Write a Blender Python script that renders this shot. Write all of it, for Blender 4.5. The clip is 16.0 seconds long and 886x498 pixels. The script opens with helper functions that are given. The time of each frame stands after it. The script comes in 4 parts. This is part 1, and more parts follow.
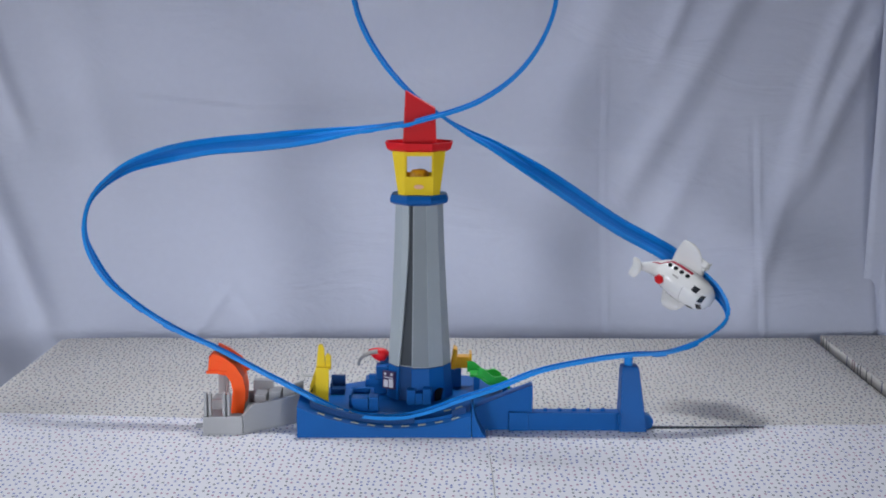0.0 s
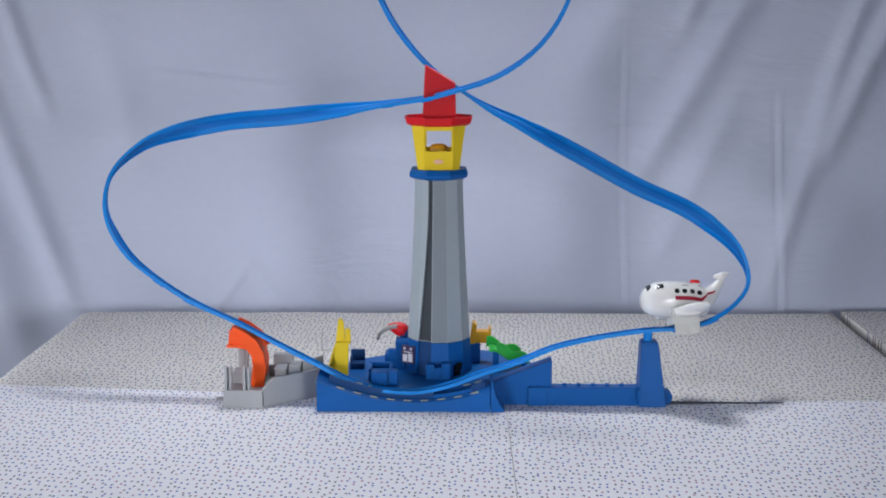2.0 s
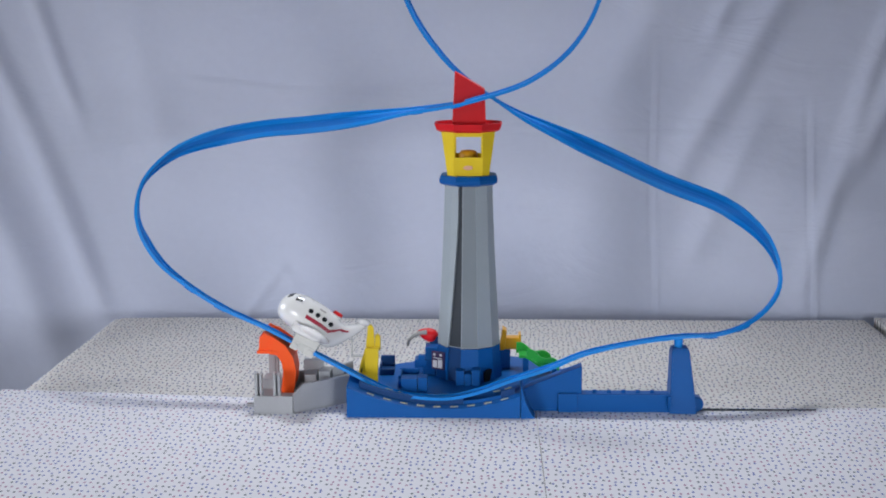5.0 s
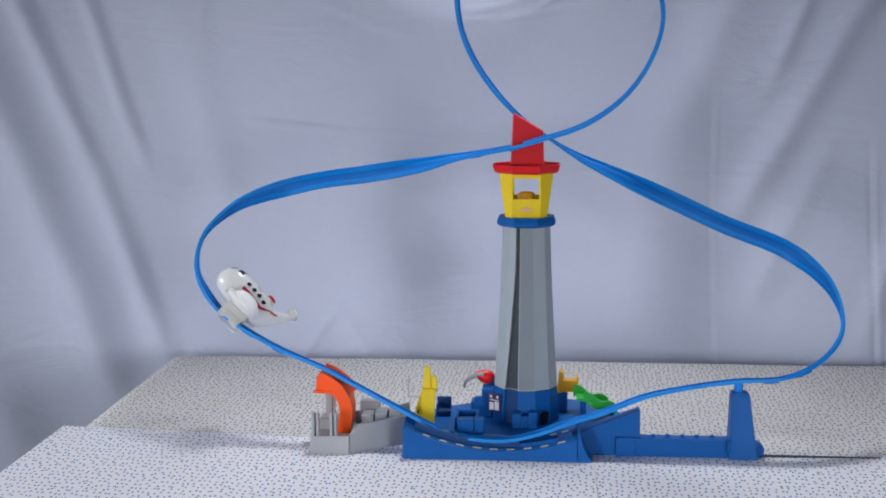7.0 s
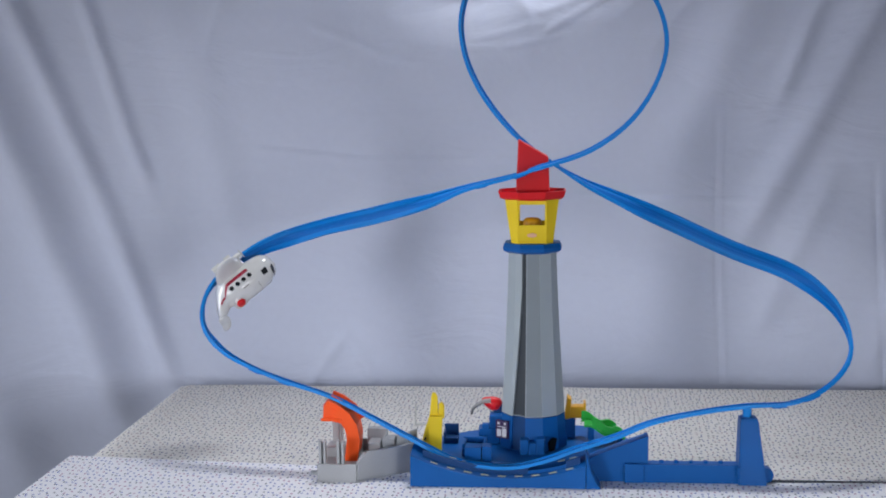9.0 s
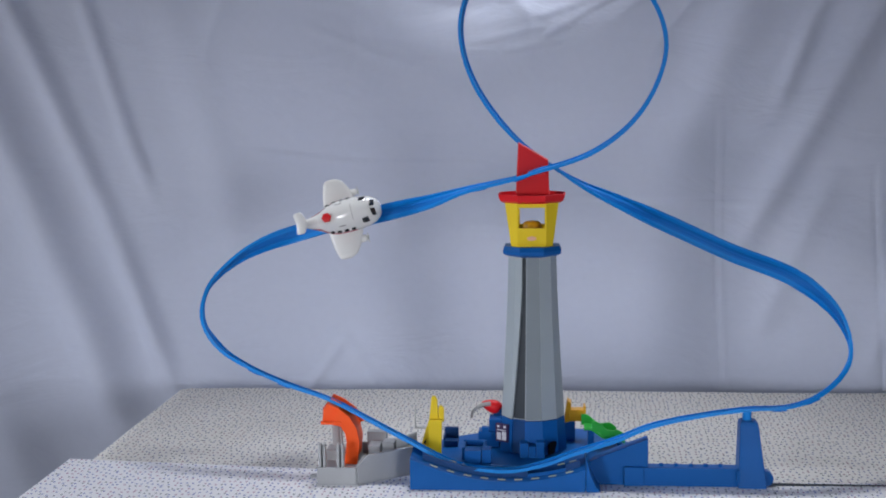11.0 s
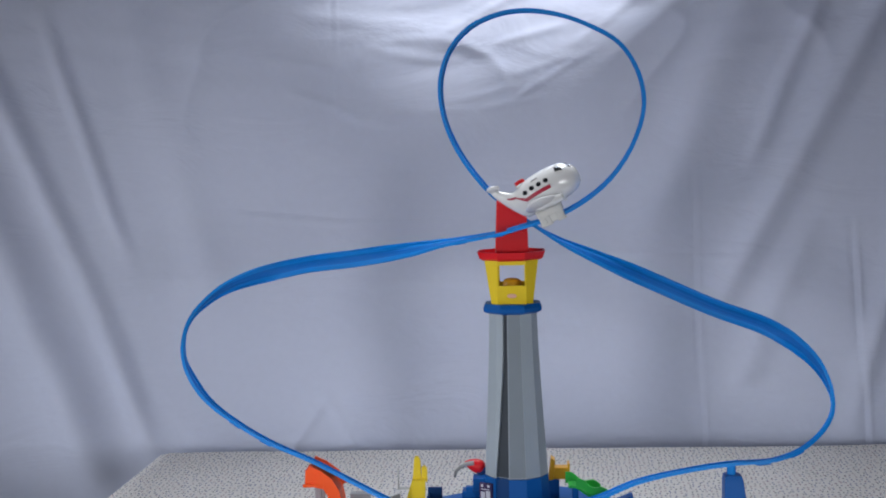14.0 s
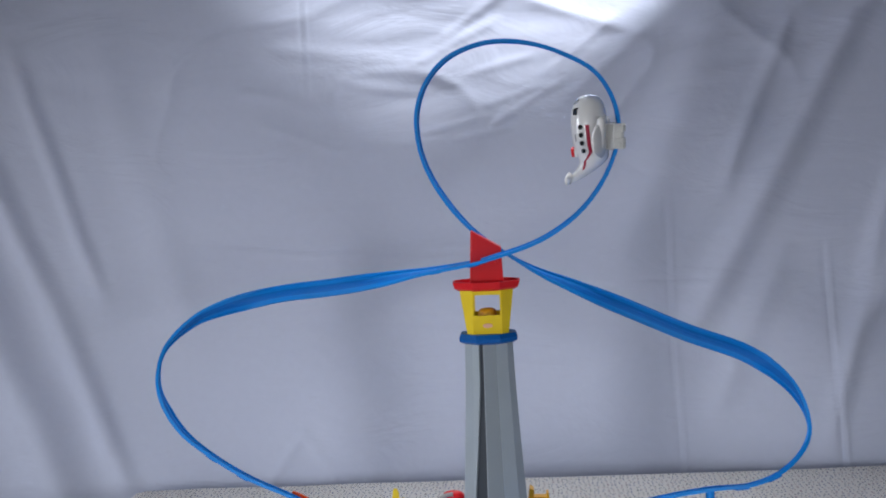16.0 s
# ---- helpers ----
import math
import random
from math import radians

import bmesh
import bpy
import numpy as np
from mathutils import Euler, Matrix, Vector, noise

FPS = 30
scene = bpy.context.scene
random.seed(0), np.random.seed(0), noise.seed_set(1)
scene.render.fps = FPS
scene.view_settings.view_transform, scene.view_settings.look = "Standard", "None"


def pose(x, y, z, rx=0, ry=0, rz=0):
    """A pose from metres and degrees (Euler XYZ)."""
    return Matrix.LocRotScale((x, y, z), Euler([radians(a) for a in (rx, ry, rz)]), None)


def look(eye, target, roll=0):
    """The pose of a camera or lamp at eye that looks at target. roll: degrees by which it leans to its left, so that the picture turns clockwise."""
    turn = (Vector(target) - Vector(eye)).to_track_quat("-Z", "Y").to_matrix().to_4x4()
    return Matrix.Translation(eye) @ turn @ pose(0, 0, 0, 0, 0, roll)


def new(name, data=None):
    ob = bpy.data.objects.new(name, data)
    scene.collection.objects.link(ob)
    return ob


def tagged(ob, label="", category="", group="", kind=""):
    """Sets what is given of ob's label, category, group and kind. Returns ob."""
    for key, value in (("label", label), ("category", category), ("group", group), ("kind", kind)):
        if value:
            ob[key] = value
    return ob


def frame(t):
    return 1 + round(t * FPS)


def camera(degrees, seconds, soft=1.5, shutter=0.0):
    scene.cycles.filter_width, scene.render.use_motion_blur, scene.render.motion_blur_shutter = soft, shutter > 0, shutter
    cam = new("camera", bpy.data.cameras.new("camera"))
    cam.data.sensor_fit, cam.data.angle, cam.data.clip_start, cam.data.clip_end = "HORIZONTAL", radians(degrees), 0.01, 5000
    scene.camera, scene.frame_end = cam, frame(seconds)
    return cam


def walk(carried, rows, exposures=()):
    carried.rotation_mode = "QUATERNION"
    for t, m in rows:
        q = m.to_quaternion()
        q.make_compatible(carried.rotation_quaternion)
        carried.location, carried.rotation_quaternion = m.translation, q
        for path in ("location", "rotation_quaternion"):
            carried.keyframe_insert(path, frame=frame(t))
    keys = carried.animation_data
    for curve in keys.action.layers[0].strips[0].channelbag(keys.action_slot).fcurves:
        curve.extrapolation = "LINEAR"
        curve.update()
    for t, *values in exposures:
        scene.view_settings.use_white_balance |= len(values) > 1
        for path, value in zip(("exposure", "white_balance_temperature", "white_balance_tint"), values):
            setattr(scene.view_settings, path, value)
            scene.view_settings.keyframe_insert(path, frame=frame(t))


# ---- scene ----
cam = camera(39.4, 16.0, soft=1.9)
EYE = (0.031, -2.0, 0.6)
walk(cam, [
    (0, pose(*EYE, 80.565, -0.062, -0.215)),
    (0.5, pose(*EYE, 79.836, -0.057, 0.207)),
    (1, pose(*EYE, 79.885, 0.011, 0.250)),
    (1.5, pose(*EYE, 79.800, -0.000, 0.450)),
    (2, pose(*EYE, 79.401, -0.015, 0.693)),
    (2.5, pose(*EYE, 79.259, 0.016, 0.752)),
    (3, pose(*EYE, 79.286, 0.094, 0.802)),
    (5.5, pose(*EYE, 80.056, 0.267, 2.761)),
    (6, pose(*EYE, 80.961, 0.240, 3.625)),
    (6.5, pose(*EYE, 81.361, 0.189, 4.325)),
    (7, pose(*EYE, 81.608, 0.273, 4.739)),
    (7.5, pose(*EYE, 82.185, 0.446, 5.088)),
    (8, pose(*EYE, 82.429, 0.538, 5.104)),
    (8.5, pose(*EYE, 82.609, 0.583, 5.056)),
    (9, pose(*EYE, 82.843, 0.740, 4.960)),
    (11.5, pose(*EYE, 82.991, 0.730, 4.946)),
    (12, pose(*EYE, 82.843, 0.614, 5.053)),
    (12.5, pose(*EYE, 82.799, 0.545, 5.097)),
    (13, pose(*EYE, 82.826, 0.585, 4.887)),
    (13.5, pose(*EYE, 83.887, 0.904, 4.599)),
    (14, pose(*EYE, 85.687, 1.621, 3.929)),
    (14.5, pose(*EYE, 86.447, 2.022, 3.688)),
    (15, pose(*EYE, 86.989, 2.331, 3.079)),
    (15.5, pose(*EYE, 87.097, 2.458, 2.817)),
    (16, pose(*EYE, 87.066, 2.616, 2.684)),], exposures=[(0, 0.0), (1.0, 0.06), (3, 0.08), (6, 0.06), (9, 0.02), (11.5, -0.15), (12.5, -0.17), (16, -0.16)])

# ---- world, window daylight, lamps ----
world = bpy.data.worlds.new("world")
scene.world = world
world.use_nodes = True
wn = world.node_tree.nodes
sky = wn.new("ShaderNodeTexSky")
sky.sky_type, sky.sun_disc = "NISHITA", False
sky.sun_elevation, sky.sun_rotation = radians(35), radians(200)
world.node_tree.links.new(sky.outputs[0], wn["Background"].inputs[0])
wn["Background"].inputs[1].default_value = 0.1


def area_lamp(name, m, sx, sy, watts, color):
    data = bpy.data.lights.new(name, "AREA")
    data.shape, data.size, data.size_y, data.energy, data.color = "RECTANGLE", sx, sy, watts, color
    ob = new(name, data)
    ob.matrix_world = m
    return ob


# daylight that enters by the windows behind and beside the camera, and the ceiling panel
for place, aim, watts in (((-1.70, -3.12, 0.38), (0.52, 0.6, -0.32), 5.4), ((1.25, -3.12, 0.38), (-0.45, 0.6, -0.32), 4.2)):
    lamp = area_lamp("window_daylight", look(place, aim), 0.66, 0.76, watts, (0.89, 0.92, 0.99))
    lamp.data.spread = radians(66)
side = area_lamp("window_daylight", look((-2.13, -0.45, 0.72), (-0.2, -0.15, -0.1)), 0.7, 0.7, 7.0, (0.89, 0.92, 0.99))
side.data.spread = radians(110)
panel = area_lamp("ceiling_panel_light", look((0.04, 0.38, 1.70), (0.06, -0.22, 0.0)), 0.40, 0.25, 2.9, (0.92, 0.96, 1.0))
panel.data.spread = radians(72)
spot_data = bpy.data.lights.new("wall_washer", "SPOT")
spot_data.energy, spot_data.spot_size, spot_data.spot_blend = 66, radians(96), 0.14
spot_data.color, spot_data.shadow_soft_size = (0.92, 0.95, 1.0), 0.03
spot = new("wall_washer", spot_data)
spot.matrix_world = look((0.34, 0.28, 1.62), (0.22, 0.66, 1.50))


# ---- materials ----
def plain(name, color, rough=0.4, var=0.08, scale=60.0, bump=0.02, metallic=0.0, spec=0.5, trans=0.0):
    """Moulded plastic or paint: a base colour that varies a little at two scales, with a fine relief."""
    m = bpy.data.materials.new(name)
    m.use_nodes = True
    nt = m.node_tree
    b = nt.nodes["Principled BSDF"]
    b.inputs["Roughness"].default_value = rough
    b.inputs["Metallic"].default_value = metallic
    b.inputs["Specular IOR Level"].default_value = spec * 0.7
    b.inputs["Transmission Weight"].default_value = trans
    co = nt.nodes.new("ShaderNodeTexCoord")
    n1, n2 = nt.nodes.new("ShaderNodeTexNoise"), nt.nodes.new("ShaderNodeTexNoise")
    n1.inputs["Scale"].default_value, n2.inputs["Scale"].default_value = scale * 0.25, scale * 8
    n1.inputs["Detail"].default_value = 4
    add = nt.nodes.new("ShaderNodeMath")
    add.operation = "MULTIPLY_ADD"
    add.inputs[1].default_value, add.inputs[2].default_value = 0.4, 0.0
    ramp = nt.nodes.new("ShaderNodeMixRGB")
    dark = [c * (1 - var * 1.6) for c in color]
    light = [min(1, c * (1 + var)) for c in color]
    ramp.inputs[1].default_value, ramp.inputs[2].default_value = (*dark, 1), (*light, 1)
    for n in (n1, n2):
        nt.links.new(co.outputs["Object"], n.inputs["Vector"])
    nt.links.new(n2.outputs[0], add.inputs[0])
    nt.links.new(n1.outputs[0], add.inputs[2])
    nt.links.new(add.outputs[0], ramp.inputs[0])
    nt.links.new(ramp.outputs[0], b.inputs["Base Color"])
    rr = nt.nodes.new("ShaderNodeMapRange")
    rr.inputs[3].default_value, rr.inputs[4].default_value = max(0.05, rough - 0.1), min(1, rough + 0.12)
    nt.links.new(n1.outputs[0], rr.inputs[0])
    nt.links.new(rr.outputs[0], b.inputs["Roughness"])
    bp = nt.nodes.new("ShaderNodeBump")
    bp.inputs["Strength"].default_value, bp.inputs["Distance"].default_value = bump * 5, 0.0006
    nt.links.new(n2.outputs[0], bp.inputs["Height"])
    nt.links.new(bp.outputs[0], b.inputs["Normal"])
    return m


def sprigged(name, base, base2, dot_a, dot_b, dot_c, scale, radius, seed):
    """Printed cotton: small oblong dots of three colours on a pale ground."""
    m = plain(name, base, 0.85, 0.04, 20, 0.05, spec=0.2)
    nt = m.node_tree
    b = nt.nodes["Principled BSDF"]
    ground = b.inputs["Base Color"].links[0].from_node
    ground.inputs[1].default_value = (*base2, 1)
    co = nt.nodes.new("ShaderNodeTexCoord")
    last = ground.outputs[0]
    for k, (sx, sy) in enumerate(((1.0, 0.60),)):
        mp = nt.nodes.new("ShaderNodeMapping")
        mp.inputs["Location"].default_value = (seed + 3.7 * k, seed * 2.0 + k, 0)
        mp.inputs["Rotation"].default_value = (0, 0, 0.06)
        mp.inputs["Scale"].default_value = (sx, sy, 0.01)
        vo = nt.nodes.new("ShaderNodeTexVoronoi")
        vo.voronoi_dimensions = "2D"
        vo.inputs["Scale"].default_value = scale
        vo.inputs["Randomness"].default_value = 0.62
        nt.links.new(co.outputs["Object"], mp.inputs["Vector"])
        nt.links.new(mp.outputs[0], vo.inputs["Vector"])
        mask = nt.nodes.new("ShaderNodeMapRange")
        mask.inputs[1].default_value, mask.inputs[2].default_value = radius, radius * 0.80
        nt.links.new(vo.outputs["Distance"], mask.inputs[0])
        pick = nt.nodes.new("ShaderNodeValToRGB")
        pick.color_ramp.interpolation = "CONSTANT"
        e = pick.color_ramp.elements
        e[0].color, e[1].color, e[1].position = (*dot_a, 1), (*dot_b, 1), 0.45
        x = e.new(0.72)
        x.color = (*dot_c, 1)
        sep = nt.nodes.new("ShaderNodeSeparateColor")
        nt.links.new(vo.outputs["Color"], sep.inputs[0])
        nt.links.new(sep.outputs[0], pick.inputs[0])
        mix = nt.nodes.new("ShaderNodeMixRGB")
        nt.links.new(mask.outputs[0], mix.inputs[0])
        nt.links.new(last, mix.inputs[1])
        nt.links.new(pick.outputs[0], mix.inputs[2])
        last = mix.outputs[0]
    nt.links.new(last, b.inputs["Base Color"])
    return m


BLUE = plain("base_blue_plastic", (0.002, 0.092, 0.335), 0.42, 0.10, spec=0.3)
DARKBLUE = plain("navy_plastic", (0.002, 0.046, 0.17), 0.42, 0.10)
TRACK = plain("track_blue_plastic", (0.003, 0.225, 0.66), 0.45, 0.08, bump=0.03, spec=0.35)
GROOVE = plain("track_groove_blue", (0.003, 0.150, 0.53), 0.55, 0.14, 90, spec=0.35)
GREY = plain("tower_grey_plastic", (0.34, 0.385, 0.415), 0.30, 0.06)
GREY_MID = plain("tower_panel_grey", (0.20, 0.23, 0.255), 0.42, 0.08)
# near-black grey: paints the shade inside the tower slot; also the ramp's rod
GREY_DARK = plain("slot_shade_rod_grey", (0.035, 0.043, 0.053), 0.45, 0.08)
DOCK = plain("dock_grey_plastic", (0.36, 0.37, 0.385), 0.5, 0.10)
YELLOW = plain("yellow_plastic", (0.78, 0.56, 0.015), 0.38, 0.06)
AMBER = plain("amber_plastic", (0.72, 0.36, 0.012), 0.35, 0.08)
RED = plain("red_plastic", (0.66, 0.006, 0.012), 0.38, 0.06)
ORANGE = plain("orange_plastic", (0.95, 0.095, 0.006), 0.4, 0.06)
GREEN = plain("green_plastic", (0.03, 0.46, 0.06), 0.4, 0.08)
WHITE = plain("plane_white_plastic", (0.75, 0.745, 0.73), 0.14, 0.04, bump=0.01, spec=0.9)
CLIP = plain("milky_clip_plastic", (0.72, 0.72, 0.68), 0.22, 0.05, trans=0.15)
BLACK = plain("black_print", (0.012, 0.013, 0.016), 0.65, 0.1, spec=0.15)
PANE = plain("windscreen_grey", (0.022, 0.024, 0.028), 0.10, 0.2, spec=1.2)
STRIPE = plain("crimson_print", (0.36, 0.012, 0.04), 0.35, 0.08)
DASH = plain("dash_print", (0.62, 0.58, 0.36), 0.55, 0.12)
STEEL = plain("grey_hook_plastic", (0.32, 0.31, 0.30), 0.35, 0.1)
STICKER = plain("sticker_purple", (0.05, 0.03, 0.09), 0.4, 0.3)
PRINT = plain("sticker_white_print", (0.62, 0.62, 0.66), 0.4, 0.1)
PINK = plain("pale_pink_print", (0.75, 0.42, 0.30), 0.45, 0.1)
WALL = plain("room_wall_paint", (0.40, 0.41, 0.43), 0.9, 0.05, 4)
FLOOR = plain("room_floor", (0.30, 0.28, 0.26), 0.6, 0.15, 6)
DARK = plain("dark_gap", (0.03, 0.03, 0.03), 0.8, 0.2)
CLOTH_REAR = sprigged("rear_sprigged_cotton", (0.70, 0.675, 0.645), (0.58, 0.55, 0.51), (0.13, 0.15, 0.26), (0.28, 0.18, 0.20), (0.10, 0.12, 0.12), 112, 0.22, 2.0)
CLOTH_FRONT = sprigged("front_sprigged_cotton", (0.80, 0.79, 0.82), (0.74, 0.73, 0.77), (0.15, 0.19, 0.44), (0.40, 0.22, 0.33), (0.14, 0.16, 0.19), 112, 0.215, 7.0)


def sheet_cotton():
    """White bed sheet: woven grain and soft creases at two sizes."""
    m = plain("white_bed_sheet", (0.57, 0.605, 0.735), 0.75, 0.05, 8, 0.05, spec=0.3)
    nt = m.node_tree
    b = nt.nodes["Principled BSDF"]
    co = nt.nodes.new("ShaderNodeTexCoord")
    mp = nt.nodes.new("ShaderNodeMapping")
    mp.inputs["Scale"].default_value = (1.0, 1.0, 2.4)
    no = nt.nodes.new("ShaderNodeTexNoise")
    no.inputs["Scale"].default_value, no.inputs["Detail"].default_value = 3.2, 4.0
    no.inputs["Distortion"].default_value = 1.2
    bp = nt.nodes.new("ShaderNodeBump")
    bp.inputs["Strength"].default_value, bp.inputs["Distance"].default_value = 0.42, 0.02
    nt.links.new(co.outputs["Object"], mp.inputs[0])
    nt.links.new(mp.outputs[0], no.inputs["Vector"])
    nt.links.new(no.outputs[0], bp.inputs["Height"])
    old = b.inputs["Normal"].links[0].from_node
    nt.links.new(old.outputs[0], bp.inputs["Normal"])
    nt.links.new(bp.outputs[0], b.inputs["Normal"])
    return m


SHEET = sheet_cotton()


# ---- mesh helpers ----
def part(name, bm, material, parent=None, label="", smooth=False):
    me = bpy.data.meshes.new(name)
    bmesh.ops.recalc_face_normals(bm, faces=bm.faces)
    bm.to_mesh(me)
    bm.free()
    me.materials.append(material)
    if smooth:
        for p in me.polygons:
            p.use_smooth = True
        me.set_sharp_from_angle(angle=radians(38))
    ob = new(name, me)
    if parent:
        ob.parent = parent
    if label:
        ob["label"] = label
    return ob


def thing(name, label, category, group="", at=None):
    ob = new(name)
    ob.empty_display_size = 0.02
    if at:
        ob.matrix_basis = at
    return tagged(ob, label, category, group)


def box(x0, x1, y0, y1, z0, z1, bevel=0.0015, bm=None):
    """A box with rounded edges; given a bmesh, it adds to it."""
    one = bmesh.new()
    bmesh.ops.create_cube(one, size=1)
    for v in one.verts:
        v.co = Vector(((x0 + x1) / 2 + v.co.x * (x1 - x0), (y0 + y1) / 2 + v.co.y * (y1 - y0), (z0 + z1) / 2 + v.co.z * (z1 - z0)))
    if bevel:
        bmesh.ops.bevel(one, geom=one.edges[:], offset=bevel, segments=2, affect="EDGES", profile=0.6)
    return join(bm, one)


def join(bm, one):
    if bm is None:
        return one
    me = bpy.data.meshes.new("tmp")
    one.to_mesh(me)
    one.free()
    bm.from_mesh(me)
    bpy.data.meshes.remove(me)
    return bm


def prism(points, y0, y1, bevel=0.0012, bm=None):
    """An outline in x, z pushed through from y0 to y1."""
    one = bmesh.new()
    a = [one.verts.new((x, y0, z)) for x, z in points]
    c = [one.verts.new((x, y1, z)) for x, z in points]
    one.faces.new(a)
    one.faces.new(c[::-1])
    for i in range(len(a)):
        j = (i + 1) % len(a)
        one.faces.new((a[i], a[j], c[j], c[i]))
    bmesh.ops.recalc_face_normals(one, faces=one.faces)
    if bevel:
        bmesh.ops.bevel(one, geom=[e for e in one.edges if e.calc_face_angle(0) > 0.6], offset=bevel, segments=2, affect="EDGES", profile=0.6)
    return join(bm, one)


def slab(points, z0, z1, bevel=0.0012, bm=None):
    """An outline in x, y pushed up from z0 to z1."""
    one = prism([(x, y) for x, y in points], z0, z1, bevel)
    for v in one.verts:
        v.co = Vector((v.co.x, v.co.z, v.co.y))
    bmesh.ops.recalc_face_normals(one, faces=one.faces)
    return join(bm, one)


def rings(rows, close=True, bm=None):
    """Skin over rows of points."""
    one = bmesh.new()
    made = [[one.verts.new(p) for p in r] for r in rows]
    n = len(made[0])
    for a, b in zip(made, made[1:]):
        for i in range(n):
            j = (i + 1) % n
            one.faces.new((a[i], a[j], b[j], b[i]))
    if close:
        one.faces.new(made[0])
        one.faces.new(made[-1][::-1])
    bmesh.ops.recalc_face_normals(one, faces=one.faces)
    return join(bm, one)


def cyl(c, axis, r, h, n=24, bevel=0.0008, bm=None, r2=None):
    """A rounded drum of height h from c along axis."""
    one = bmesh.new()
    bmesh.ops.create_cone(one, cap_ends=True, segments=n, radius1=r, radius2=r if r2 is None else r2, depth=h)
    if bevel:
        rim = [e for e in one.edges if e.calc_face_angle(0) > 0.9]
        bmesh.ops.bevel(one, geom=rim, offset=bevel, segments=2, affect="EDGES", profile=0.6)
    q = Vector(axis).to_track_quat("Z", "Y").to_matrix().to_4x4()
    one.transform(Matrix.Translation(Vector(c) + Vector(axis).normalized() * h / 2) @ q)
    return join(bm, one)


def octagon(r, z, turn=22.5, n=8):
    return [(r * math.cos(radians(turn + 360 / n * k)), r * math.sin(radians(turn + 360 / n * k)), z) for k in range(n)]


# ---- the room ----
def room():
    def wall(name, *b):
        return tagged(part(name, box(*b, bevel=0), WALL), kind="structure")
    wall("wall_north", -2.3, 2.3, 1.30, 1.40, -0.75, 1.75)
    west = bmesh.new()
    for b in ((-3.2, 1.3, -0.75, 0.35), (-3.2, 1.3, 1.35, 1.75), (-3.2, -0.90, 0.35, 1.35), (0.0, 1.3, 0.35, 1.35)):
        box(-2.3, -2.2, b[0], b[1], b[2], b[3], 0, west)
    tagged(part("wall_west", west, WALL), kind="structure")
    wall("wall_east", 2.2, 2.3, -3.2, 1.30, -0.75, 1.75)
    south = bmesh.new()
    for b in ((-2.3, 2.3, -0.75, -0.02), (-2.3, 2.3, 0.78, 1.75), (-2.3, -2.05, -0.02, 0.78), (-1.35, 0.9, -0.02, 0.78), (1.6, 2.3, -0.02, 0.78)):
        box(b[0], b[1], -3.3, -3.2, b[2], b[3], 0, south)
    tagged(part("wall_south", south, WALL), kind="structure")
    tagged(part("floor", box(-2.3, 2.3, -3.3, 1.4, -0.85, -0.75, 0), FLOOR), kind="structure")
    tagged(part("ceiling", box(-2.3, 2.3, -3.3, 1.4, 1.75, 1.85, 0), WALL), kind="structure")


room()


# folds of the hanging sheet: x, z of both ends, width, height towards the viewer
FOLDS = [
    (-1.30, 0.85, -0.90, -0.10, 0.050, 0.038), (-1.16, 0.88, -0.80, 0.00, 0.024, 0.020), (-1.5, 0.7, -1.05, -0.4, 0.065, 0.032),
    (-1.00, 0.90, -0.86, 0.42, 0.018, 0.014), (-0.84, 1.0, -0.66, 0.30, 0.05, 0.009),
    (0.50, 0.95, 0.30, 0.46, 0.055, 0.016), (0.80, 0.95, 0.44, 0.30, 0.032, 0.017), (0.98, 0.95, 0.70, 0.08, 0.022, 0.014),
    (1.04, 0.80, 0.80, 0.30, 0.026, 0.020), (0.64, 0.90, 0.50, 0.58, 0.018, 0.010), (0.62, 0.42, 0.46, 0.10, 0.030, 0.008), (1.25, 0.9, 1.10, -0.2, 0.04, 0.04),
    (-0.49, -0.02, -0.41, 0.09, 0.012, 0.004), (-0.34, -0.02, -0.41, 0.09, 0.012, 0.004),
]
# creases pressed into it: x, z of both ends, width, step
CREASES = [
    (-0.60, 0.490, -0.38, 0.467, 0.006, 0.005), (-0.40, 0.467, 0.10, 0.462, 0.005, 0.003), (0.12, 0.377, 0.46, 0.375, 0.007, 0.004),
    (0.39, -0.1, 0.38, 0.52, 0.005, 0.0035), (0.72, -0.1, 0.71, 0.4, 0.006, 0.005), (-0.38, 0.66, -0.378, 1.3, 0.004, 0.004), (0.38, 0.86, 0.38, 1.3, 0.004, 0.004),
    (0.975, -0.2, 0.985, 1.0, 0.008, 0.02), (-0.30, 0.33, -0.05, 0.31, 0.012, 0.003), (0.50, 0.20, 0.60, 0.18, 0.008, 0.003),
]
